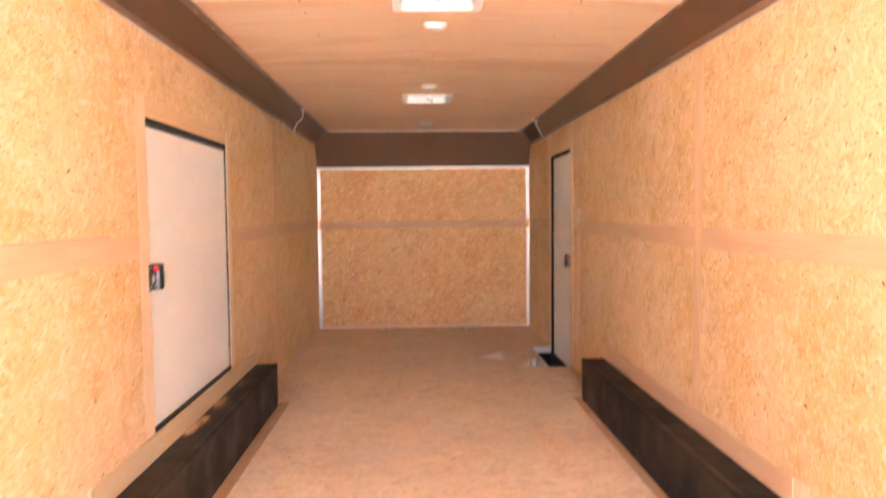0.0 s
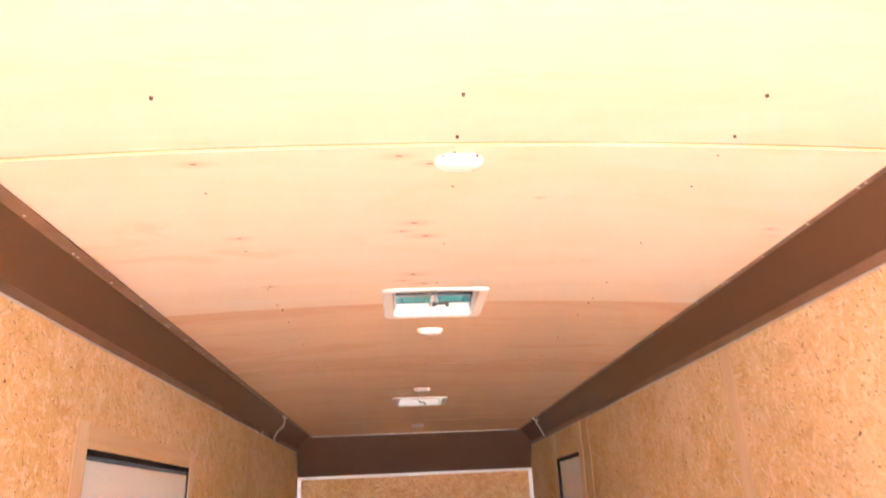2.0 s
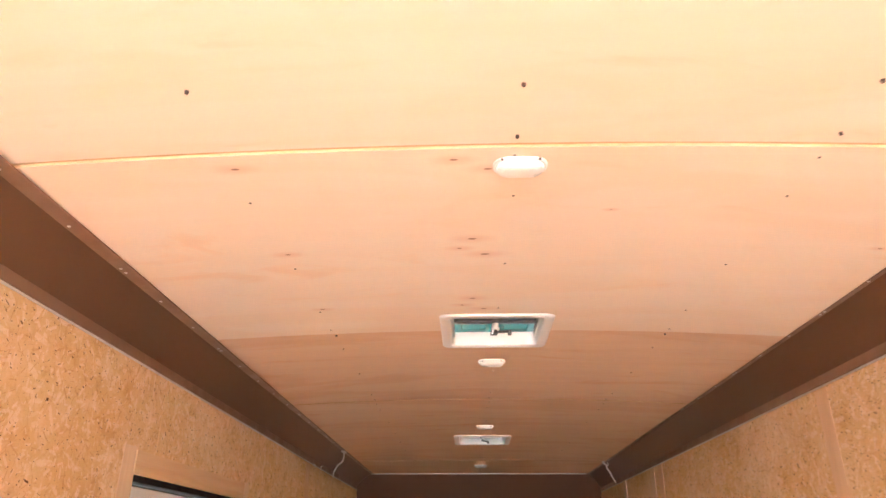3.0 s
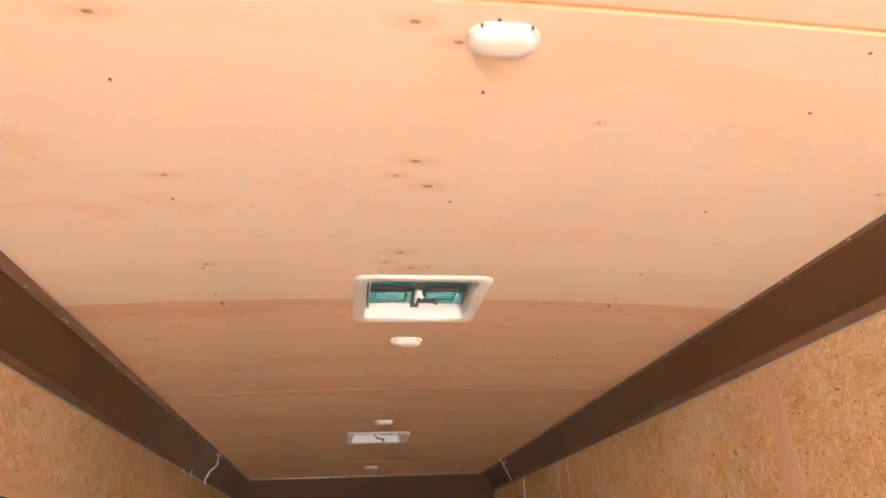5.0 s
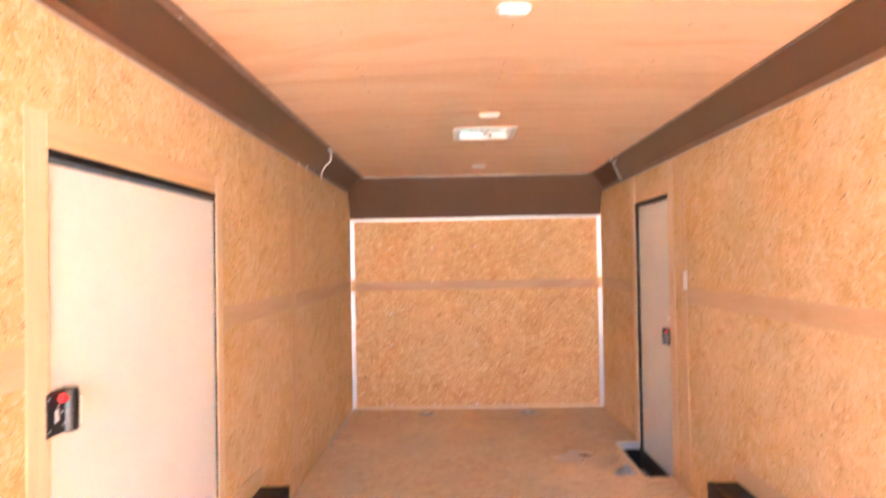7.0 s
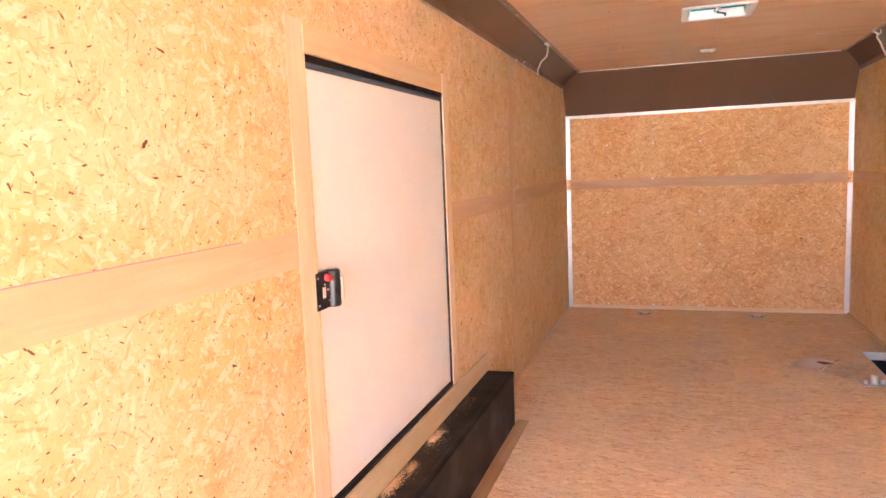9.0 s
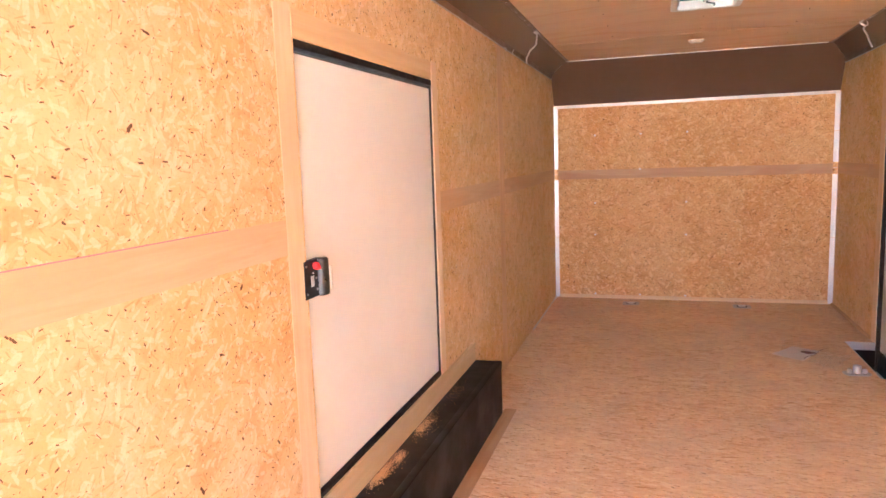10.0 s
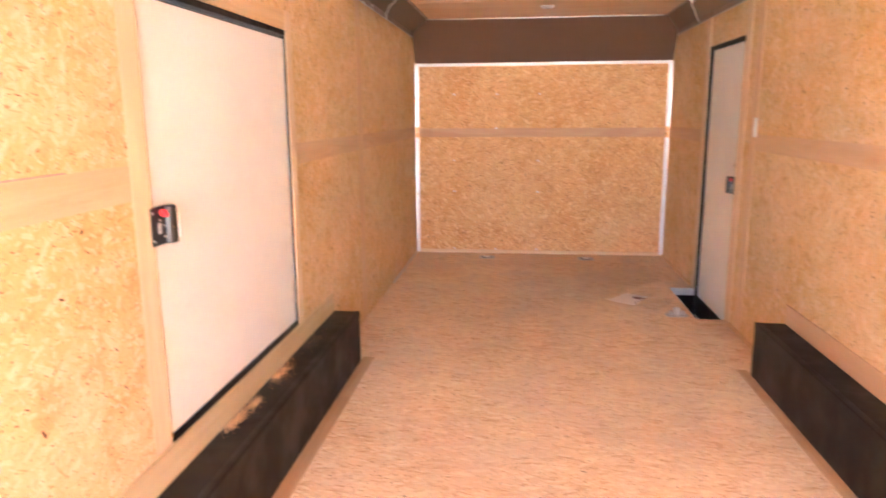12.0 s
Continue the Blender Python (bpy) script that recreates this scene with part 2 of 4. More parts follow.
haze = n.noise(n.mapped(geo.outputs["Position"], (3, 0.6, 3)), 1.0, 2.0)
m_bronze = n.finish(n.mix(haze, (0.098, 0.047, 0.022), (0.120, 0.060, 0.029)), 0.41, spec=0.75)
m_bronze_lip = plain("brown_metal_lip", (0.22, 0.125, 0.075), 0.38, 0.0, 0.2, 9.0, 0.7)
m_box = plain("dark_brown_box_skin", (0.020, 0.0115, 0.0075), 0.5, 0.0, 0.2, 5.0, 0.2, 0.0003, 0.03)
m_alu = plain("aluminium", (0.70, 0.69, 0.68), 0.38, 0.8, 0.05, 20.0, None, 0.0001, 0.03)
m_alu_white = plain("mill_trim", (0.66, 0.63, 0.58), 0.4, 0.35, 0.15, 25.0)
m_white = plain("white_skin", (0.86, 0.85, 0.83), 0.40, 0.0, 0.05, 4.0, 0.4)
m_plastic = plain("white_plastic", (0.83, 0.81, 0.78), 0.35, 0.0, 0.04, 12.0)
m_lens = plain("frosted_lens", (0.82, 0.78, 0.74), 0.3, 0.0, 0.04, 12.0)
m_rubber = plain("black_rubber", (0.014, 0.011, 0.0095), 0.6, 0.0, 0.2, 30.0, 0.2)
m_black = plain("black_steel", (0.012, 0.012, 0.012), 0.34, 0.0, 0.2, 30.0)
m_grey_plastic = plain("dark_grey_plastic", (0.055, 0.058, 0.058), 0.4)
m_red = plain("red_plastic", (0.65, 0.025, 0.03), 0.35)
m_label = plain("white_label", (0.75, 0.75, 0.73), 0.5)
m_screw = plain("zinc_screw", (0.78, 0.76, 0.73), 0.35, 0.45, 0.2, 90.0)
m_screw_dark = plain("dark_screw", (0.10, 0.065, 0.045), 0.45, 0.3, 0.3, 90.0)
m_screw_tan = plain("tan_screw", (0.36, 0.22, 0.14), 0.45, 0.2, 0.3, 90.0)
m_shell = plain("white_outer_skin", (0.75, 0.75, 0.74), 0.35)
m_wire = plain("white_wire", (0.85, 0.82, 0.76), 0.4)
m_well = plain("black_step_well", (0.010, 0.009, 0.008), 0.7, spec=0.15)
m_zinc = plain("galvanised_steel", (0.50, 0.49, 0.48), 0.45, 0.6, 0.3, 60.0)
m_sawdust = plain("sawdust", (0.66, 0.39, 0.18), 0.85, 0.0, 0.5, 120.0)
m_crumb = plain("brown_crumbs", (0.20, 0.095, 0.045), 0.85, 0.0, 0.4, 120.0)
m_paper = plain("pale_paper", (0.93, 0.81, 0.74), 0.6, 0.0, 0.06, 20.0)
m_paper_mark = plain("brown_print", (0.20, 0.06, 0.05), 0.6)
m_bounce_ground = plain("pale_bounce_ground", (0.46, 0.40, 0.33), 0.9, 0.0, 0.5, 1.5, None, 0.01)
m_ramp = plywood("ramp_board", "xy", (0.55, 0.42, 0.30), (0.48, 0.35, 0.23), (0.46, 0.32, 0.2), 0.6)

n = Nodes("teal_lid")
geo = n.tree.nodes.new("ShaderNodeNewGeometry")
cloud = n.noise(geo.outputs["Position"], 14.0, 3.0)
n.finish(n.mix(n.ramp(cloud, 0.3, 0.7), (0.060, 0.125, 0.118), (0.085, 0.160, 0.150)), 0.25)
glow = n.tree.nodes.new("ShaderNodeBsdfTranslucent")
n.link(n.mix(n.ramp(cloud, 0.3, 0.7), (0.012, 0.055, 0.050), (0.02, 0.080, 0.073)), glow.inputs[0])
both = n.tree.nodes.new("ShaderNodeAddShader")
n.link(n.bsdf.outputs[0], both.inputs[0])
n.link(glow.outputs[0], both.inputs[1])
n.link(both.outputs[0], n.tree.nodes["Material Output"].inputs["Surface"])
m_lid = n.mat

n = Nodes("clear_film")
geo = n.tree.nodes.new("ShaderNodeNewGeometry")
crease = n.noise(geo.outputs["Position"], 30.0, 4.0, 0.6, 1.0)
clear = n.tree.nodes.new("ShaderNodeBsdfTransparent")
blend = n.tree.nodes.new("ShaderNodeMixShader")
n.finish((0.86, 0.80, 0.76), 0.12, crease, 0.002, 0.5)
blend.inputs[0].default_value = 0.14
n.link(clear.outputs[0], blend.inputs[1])
n.link(n.bsdf.outputs[0], blend.inputs[2])
n.link(blend.outputs[0], n.tree.nodes["Material Output"].inputs["Surface"])
m_film = n.mat


# ---- mesh helpers ----
def box(bm, lo, hi, bevel=0.0, m=0):
    x0, y0, z0 = lo
    x1, y1, z1 = hi
    v = [bm.verts.new(c) for c in ((x0, y0, z0), (x1, y0, z0), (x1, y1, z0), (x0, y1, z0),
                                   (x0, y0, z1), (x1, y0, z1), (x1, y1, z1), (x0, y1, z1))]
    fs = [bm.faces.new([v[i] for i in f]) for f in ((3, 2, 1, 0), (4, 5, 6, 7), (0, 1, 5, 4), (1, 2, 6, 5), (2, 3, 7, 6), (3, 0, 4, 7))]
    for f in fs:
        f.material_index = m
    if bevel:
        edges = list({e for f in fs for e in f.edges})
        bmesh.ops.bevel(bm, geom=edges, offset=bevel, segments=2, affect="EDGES", profile=0.6)
    return fs


def tube(bm, a, b, r, r2=None, seg=16, m=0):
    """A closed cylinder or cone from a to b."""
    a, b = Vector(a), Vector(b)
    turn = (b - a).to_track_quat("Z", "Y").to_matrix()
    r2 = r if r2 is None else r2
    rings = []
    for c, rad in ((a, r), (b, r2)):
        rings.append([bm.verts.new(c + turn @ Vector((rad * math.cos(t), rad * math.sin(t), 0))) for t in (2 * math.pi * i / seg for i in range(seg))])
    for i in range(seg):
        j = (i + 1) % seg
        bm.faces.new((rings[0][i], rings[0][j], rings[1][j], rings[1][i])).material_index = m
    bm.faces.new(rings[0][::-1]).material_index = m
    bm.faces.new(rings[1]).material_index = m


def stack(bm, rings, close=True):
    """Skin a stack of rings of points with the same count."""
    loops = [[bm.verts.new(p) for p in ring] for ring in rings]
    k = len(loops[0])
    for a, b in zip(loops, loops[1:]):
        for i in range(k):
            bm.faces.new((a[i], a[(i + 1) % k], b[(i + 1) % k], b[i]))
    if close:
        bm.faces.new(loops[0][::-1])
        bm.faces.new(loops[-1])


def rounded(cx, cy, z, hx, hy, r, seg=5):
    """A rounded rectangle, as points."""
    out = []
    for sx, sy, t0 in ((1, 1, 0), (-1, 1, 90), (-1, -1, 180), (1, -1, 270)):
        for i in range(seg + 1):
            t = radians(t0 + 90 * i / seg)
            out.append((cx + sx * (hx - r) + r * math.cos(t), cy + sy * (hy - r) + r * math.sin(t), z))
    return out


def part(name, bm, material, parent=None, label="", smooth=False, at=None):
    """Link a bmesh as one mesh object, under a thing or a part if one is given."""
    bmesh.ops.recalc_face_normals(bm, faces=bm.faces)
    me = bpy.data.meshes.new(name)
    bm.to_mesh(me)
    bm.free()
    for mt in (material if isinstance(material, (list, tuple)) else [material]):
        me.materials.append(mt)
    if smooth:
        me.shade_smooth()
        me.set_sharp_from_angle(angle=radians(38))
    ob = new(name, me)
    if at is not None:
        ob.matrix_basis = at
    if parent is not None:
        ob.parent = parent
        ob.matrix_parent_inverse = Matrix()
    if label:
        tagged(ob, label)
    return ob


def block(name, lo, hi, material, parent=None, bevel=0.0, label=""):
    bm = bmesh.new()
    box(bm, lo, hi, bevel)
    return part(name, bm, material, parent, label)


def holed(bm, axis, at0, at1, lo, hi, holes=()):
    """A slab between at0 and at1 along axis ('x' or 'y'), of outline lo..hi in its plane (u, z), with square holes."""
    us = sorted({lo[0], hi[0], *[min(max(h[i], lo[0]), hi[0]) for h in holes for i in (0, 1)]})
    zs = sorted({lo[1], hi[1], *[min(max(h[i], lo[1]), hi[1]) for h in holes for i in (2, 3)]})
    for u0, u1 in zip(us, us[1:]):
        for z0, z1 in zip(zs, zs[1:]):
            mu, mz = (u0 + u1) / 2, (z0 + z1) / 2
            if any(h[0] < mu < h[1] and h[2] < mz < h[3] for h in holes):
                continue
            if axis == "x":
                box(bm, (at0, u0, z0), (at1, u1, z1))
            else:
                box(bm, (u0, at0, z0), (u1, at1, z1))


# ---- the plan ----
W = 1.23                 # half the inner width
REAR = -10.40            # the open rear end, unseen and set farther back to even the light
COVE_T = 2.255           # top of the coves
COVE_Z = {-1: 2.141, 1: 2.122}      # foot of the cove sheet on either side
COVE_X = {-1: 1.072, 1: 1.100}
LEFT_DOOR = (-4.985, -3.74, 0.395, 1.762)      # y0, y1, z0, z1
RIGHT_DOOR = (-2.135, -1.305, -0.20, 1.875)
VENTS = ((0.020, -4.902), (0.012, -2.215))
LAMPS = (-6.105, -4.45, -2.80, -0.85)
SEAMS = (REAR, -8.66, -7.43, -6.183, -4.912, -3.655, -2.40, -1.17, -0.12)


def ceiling_z(x, y=-5.0):
    """The ceiling is bowed across, and flattens towards the end wall."""
    f = min(1, max(0, (-0.3 - y) / 1.9))
    crown = 0.032 * f * f * (3 - 2 * f)
    return COVE_T + 0.002 + crown * (1 - (x / 1.08) ** 2) 


# ---- outside: ground and ramp, both unseen, there to bounce light in ----
bm = bmesh.new()
bmesh.ops.create_grid(bm, x_segments=40, y_segments=40, size=400)
for v in bm.verts:
    v.co.z = -0.62
tagged(part("ground", bm, m_bounce_ground), "unseen pale ground added to bounce sunlight into the trailer", "ground", kind="structure")

ramp = block("ramp", (-1.15, -2.1, -0.045), (1.15, 0, 0), m_ramp)
ramp.matrix_basis = pose(0, REAR - 0.01, -0.012, 15.5)
tagged(ramp, "lowered plywood-faced ramp door at the open rear", "ramp", kind="structure")

# ---- shell ----
bm = bmesh.new()
holed(bm, "x", -1.30, -W - 0.0135, (REAR, -0.62 + 0.1), (0.10, 2.42), [LEFT_DOOR])
wall_left = tagged(part("wall_left", bm, m_shell), "strand board side wall with smooth joint strips and an escape door", "wall", kind="structure")
bm = bmesh.new()
holed(bm, "x", W + 0.0135, 1.30, (REAR, -0.52), (0.10, 2.42), [RIGHT_DOOR])
wall_right = tagged(part("wall_right", bm, m_shell), "strand board side wall with smooth joint strips and an entry door", "wall", kind="structure")
bm = bmesh.new()
box(bm, (-W - 0.013, 0.0135, -0.52), (W + 0.013, 0.10, 2.42))
wall_front = tagged(part("wall_front", bm, m_shell), "strand board end wall with aluminium corner trim", "wall", kind="structure")

# roof with the two vent holes
bm = bmesh.new()
ys = [REAR, VENTS[0][1] - 0.19, VENTS[0][1] + 0.19, VENTS[1][1] - 0.19, VENTS[1][1] + 0.19, 0.10]
for i, (y0, y1) in enumerate(zip(ys, ys[1:])):
    if i in (1, 3):
        cx = VENTS[i // 2][0]
        box(bm, (-1.30, y0, 2.425), (cx - 0.19, y1, 2.45))
        box(bm, (cx + 0.19, y0, 2.425), (1.30, y1, 2.45))
    else:
        box(bm, (-1.30, y0, 2.425), (1.30, y1, 2.45))
tagged(part("roof", bm, m_shell), "thin white metal roof skin", "roof", kind="structure")

# ceiling sheets, bowed across, in one mesh
bm = bmesh.new()
drop = (0.0, 0.0, 0.0, 0.0045, 0.0, 0.002, 0.0, 0.002)
hole = 0.178
for k, (y0, y1) in enumerate(zip(SEAMS, SEAMS[1:])):
    y0, y1 = y0 + (0.0045 if k == 3 else 0.0015), y1 - (0.0045 if k == 2 else 0.0015)
    if k == len(SEAMS) - 2:
        y1 = -0.02
    xs = sorted({-1.2 + 0.1 * i for i in range(25)} | {VENTS[0][0] - hole, VENTS[0][0] + hole, VENTS[1][0] - hole, VENTS[1][0] + hole})
    yy = sorted({y0, y1} | {c for _, v in VENTS for c in (v - hole, v + hole) if y0 < c < y1} | {y0 + (y1 - y0) * i / 5 for i in range(1, 5)})
    for x0, x1 in zip(xs, xs[1:]):
        for a, b in zip(yy, yy[1:]):
            mx, my = (x0 + x1) / 2, (a + b) / 2
            if any(abs(mx - vx) < hole and abs(my - vy) < hole for vx, vy in VENTS):
                continue
            flat = [(x0, a), (x1, a), (x1, b), (x0, b)]
            c = [bm.verts.new((x, y, ceiling_z(x, y) - drop[k] + up)) for up in (0.0, 0.006) for x, y in flat]
            bm.faces.new((c[3], c[2], c[1], c[0])).material_index = 0 if k < 4 else 1
            bm.faces.new(c[4:]).material_index = 2
            for q, edge in (((0, 1, 5, 4), a == y0), ((2, 3, 7, 6), b == y1)):
                if edge:
                    bm.faces.new([c[i] for i in q]).material_index = 2
for i in range(48):      # the wide joint shows the raw wood behind it
    x0, x1 = -1.2 + 0.05 * i, -1.15 + 0.05 * i
    c = [bm.verts.new((x, y, ceiling_z(x) + 0.0012)) for x, y in ((x0, -6.195), (x0, -6.171), (x1, -6.171), (x1, -6.195))]
    bm.faces.new(c).material_index = 2
bmesh.ops.remove_doubles(bm, verts=bm.verts, dist=1e-5)
ceiling = tagged(part("ceiling", bm, [m_ply_pale, m_ply_pink, m_edge], smooth=False), "bowed lauan plywood ceiling sheets, paler near the open end", "ceiling", kind="structure")

# joint backing above the ceiling seams
bm = bmesh.new()
for y in SEAMS[1:-1]:
    for i in range(24):
        x0, x1 = -1.2 + 0.1 * i, -1.1 + 0.1 * i
        if any(abs(y - v[1]) < 0.2 and (x0 < v[0] + 0.2 and x1 > v[0] - 0.2) for v in VENTS):
            continue
        box(bm, (x0, y - 0.02, ceiling_z(0, y) + 0.0075), (x1, y + 0.02, ceiling_z(0, y) + 0.03))
tagged(part("roof_bow", bm, m_edge), "wooden roof bow behind a ceiling joint", "beam", kind="structure")

# ---- floor with the step well ----
WELL = (1.035, W, -2.15, -1.30)
bm = bmesh.new()
box(bm, (-W - 0.013, REAR, -0.02), (WELL[0], 0.013, 0))
box(bm, (WELL[0], REAR, -0.02), (W + 0.013, WELL[2], 0))
box(bm, (WELL[0], WELL[3], -0.02), (W + 0.013, 0.013, 0))
floor = tagged(part("floor", bm, m_osb_floor), "worn strand board floor with dusty patches", "floor", kind="structure")
bm = bmesh.new()
box(bm, (-W, REAR, -0.16), (1.0, 0.0, -0.03))
tagged(part("underfloor", bm, m_well), "dark underfloor frame", "floor", kind="structure")
well = tagged(part("step_well", bmesh.new(), m_well), "sunken black step well at the entry door", "step", kind="structure")
block("well_bottom", (WELL[0] - 0.01, WELL[2] - 0.01, -0.24), (1.30, WELL[3] + 0.01, -0.22), m_well, well)
block("well_side", (WELL[0] - 0.012, WELL[2], -0.22), (WELL[0] - 0.002, WELL[3], -0.021), m_well, well)
block("well_end", (WELL[0], WELL[3] + 0.002, -0.22), (1.30, WELL[3] + 0.012, -0.021), m_well, well)
block("well_end", (WELL[0], WELL[2] - 0.012, -0.22), (1.30, WELL[2] - 0.002, -0.021), m_well, well)
block("edge_angle", (WELL[0], WELL[3] - 0.006, -0.055), (W - 0.004, WELL[3] - 0.001, 0.003), m_alu, well, 0.001, "bright aluminium edge angle")
block("edge_angle", (WELL[0] - 0.003, WELL[2], -0.03), (WELL[0] + 0.002, WELL[3], 0.0025), m_alu, well, 0, "bright aluminium edge angle")


# ---- wall boards ----
def board(parent, axis, side, u0, u1, z0, z1, material, holes=(), thick=0.012):
    bm = bmesh.new()
    if axis == "x":
        a, b = (side * W, side * (W + thick))
        holed(bm, "x", min(a, b), max(a, b), (u0, z0), (u1, z1), holes)
    else:
        holed(bm, "y", 0.0, thick, (u0, z0), (u1, z1), holes)
    bmesh.ops.remove_doubles(bm, verts=bm.verts, dist=1e-5)
    return part("board", bm, material, parent)


for y0, y1 in ((REAR, -7.282), (-7.278, -4.845), (-4.841, -2.362), (-2.358, 0.0)):
    for z0, z1 in ((-0.02, 1.211), (1.214, 2.36)):
        board(wall_left, "x", -1, y0, y1, z0, z1, m_osb_side, [LEFT_DOOR])
for y0, y1 in ((REAR, -7.232), (-7.228, -4.792), (-4.788, -2.412), (-2.408, 0.0)):
    for z0, z1 in ((-0.2, 1.211), (1.214, 2.36)):
        board(wall_right, "x", 1, y0, y1, z0, z1, m_osb_side, [RIGHT_DOOR])
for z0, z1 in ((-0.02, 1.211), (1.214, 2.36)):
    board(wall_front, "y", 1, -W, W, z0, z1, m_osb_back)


def strip(parent, side, y0, y1, z0, z1, material, name="batten", thick=0.0020, label=""):
    a, b = side * (W - thick), side * (W - 0.0002)
    return block(name, (min(a, b), y0, z0), (max(a, b), y1, z1), material, parent, 0.0, label)


BAND = (1.164, 1.262)
# level and upright joint strips
strip(wall_left, -1, REAR, -5.087, *BAND, m_batten_h)
strip(wall_left, -1, -3.698, -2.432, *BAND, m_batten_h)
strip(wall_left, -1, -2.298, -0.004, *BAND, m_batten_h)
strip(wall_left, -1, -2.43, -2.30, 0.0, COVE_Z[-1], m_batten_v, thick=0.0018)
strip(wall_right, 1, REAR, -4.837, *BAND, m_batten_h)
strip(wall_right, 1, -4.743, -2.472, *BAND, m_batten_h)
strip(wall_right, 1, -1.205, -0.004, *BAND, m_batten_h)
strip(wall_right, 1, -4.835, -4.745, 0.40, COVE_Z[1], m_batten_v, thick=0.0015)
strip(wall_right, 1, -2.47, -2.36, 0.0, COVE_Z[1], m_batten_v, thick=0.004)
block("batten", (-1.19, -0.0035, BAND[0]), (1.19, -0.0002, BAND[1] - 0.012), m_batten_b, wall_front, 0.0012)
block("batten", (-1.19, -0.012, 0.0), (1.19, -0.0002, 0.032), m_trim_side, wall_front, 0.002)

m_chalk = plain("violet_chalk", (0.42, 0.22, 0.26), 0.8)
strip(wall_left, -1, -6.10, -5.35, 1.2625, 1.2652, m_chalk, "chalk_line", 0.0012, "faint violet chalk line")

# door trim boards and the board over the wheel box
strip(wall_left, -1, -5.085, -4.995, 0.402, 1.85, m_trim_up, "trim_board", 0.0014)
strip(wall_left, -1, -4.993, -3.772, 1.764, 1.842, m_trim_side, "trim_board", 0.0035)
strip(wall_left, -1, -3.770, -3.70, 0.402, 1.845, m_trim_up, "trim_board", 0.0055)
strip(wall_left, -1, -5.60, -3.185, 0.297, 0.40, m_trim_low, "trim_board", 0.012)
strip(wall_right, 1, -5.64, -3.19, 0.297, 0.40, m_batten_h, "trim_board", 0.008)
strip(wall_right, 1, -2.25, -2.137, 0.0, COVE_Z[1], m_trim_up, "trim_board", 0.004)
strip(wall_right, 1, -1.303, -1.207, 0.0, COVE_Z[1], m_trim_up, "trim_board", 0.008)
strip(wall_right, 1, -5.735, -5.645, 0.0, 0.40, m_trim_up, "trim_board", 0.003)

# floor edge strips
for s in (-1, 1):
    inner = s * (1.006 if s < 0 else 1.020)
    fs = block("floor_strip", (min(inner, s * 1.072), -5.62, 0.0005), (max(inner, s * 1.072), -3.12, 0.006), m_floor_strip, None, 0.0015)
    tagged(fs, "smooth tan wooden strip along the wheel box", "trim", kind="structure")
for s, y0, y1, mt, nm in ((-1, -1.35, -0.02, m_trim_side, "thin wooden trim along the floor edge"), (1, -1.19, -0.02, m_trim_side, "thin wooden trim along the floor edge"),
                          (1, -3.16, -2.26, m_trim_side, "thin wooden trim along the floor edge")):
    bm = bmesh.new()
    x = s * (W - 0.005)
    k = 0.55 if s < 0 else 1.0
    pts = [(0, 0), (-0.018 * s * k, 0), (-0.016 * s * k, 0.008 * k), (-0.009 * s * k, 0.015 * k), (0, 0.018 * k)]
    stack(bm, [[(x + a, y, b + 0.0004) for a, b in pts] for y in (y0, y1)])
    tagged(part("baseboard", bm, m_alu_white if s < 0 else mt), nm, "trim", kind="structure")

# aluminium corner angles and the trim under the end cove
for s in (-1, 1):
    for z0, z1 in ((0.002, 0.597), (0.601, 1.158), (1.262, 1.53), (1.533, 1.862)):
        bm = bmesh.new()
        x = s * (W - 0.0045)
        box(bm, (min(x, x - s * 0.036), -0.0032, z0), (max(x, x - s * 0.036), -0.0006, z1), 0.0006)
        box(bm, (min(x, x - s * 0.0026), -0.036, z0), (max(x, x - s * 0.0026), -0.0034, z1), 0.0006)
        ca = part("corner_angle", bm, m_alu, wall_front, "bright aluminium corner angle")
for x0, x1, z in ((-1.222, 0.048, 1.841), (0.050, 1.222, 1.845)):
    block("top_trim", (x0, -0.012, z), (x1, -0.0034, z + 0.027), m_alu_white, wall_front, 0.002, "bright metal trim strip")

# screws in the end wall
SCREW = bmesh.new()
stack(SCREW, [[(r * math.cos(t), r * math.sin(t), z) for t in (2 * math.pi * i / 10 for i in range(10))] for r, z in ((0.0095, 0), (0.009, 0.002), (0.005, 0.004))])
screw_mesh = bpy.data.meshes.new("screw")
SCREW.to_mesh(screw_mesh)
SCREW.free()
# silver heads get the label's flat white, which stands in for their shine
screw_mesh.materials.append(m_label)
for x in (-0.84, -0.42, -0.01):
    for z in (1.575, 0.933, 0.625, 0.046):
        if (x, z) in ((-0.42, 0.933), (-0.42, 0.625)):
            continue
        sc = new("screw", screw_mesh)
        sc.matrix_basis = pose(x, -0.0135 if z < 0.1 else -0.0003, z, 90)
        sc.parent = wall_front
sc = new("screw", screw_mesh)
sc.matrix_basis = pose(-0.425, -0.004, 1.248, 90)
sc.parent = wall_front

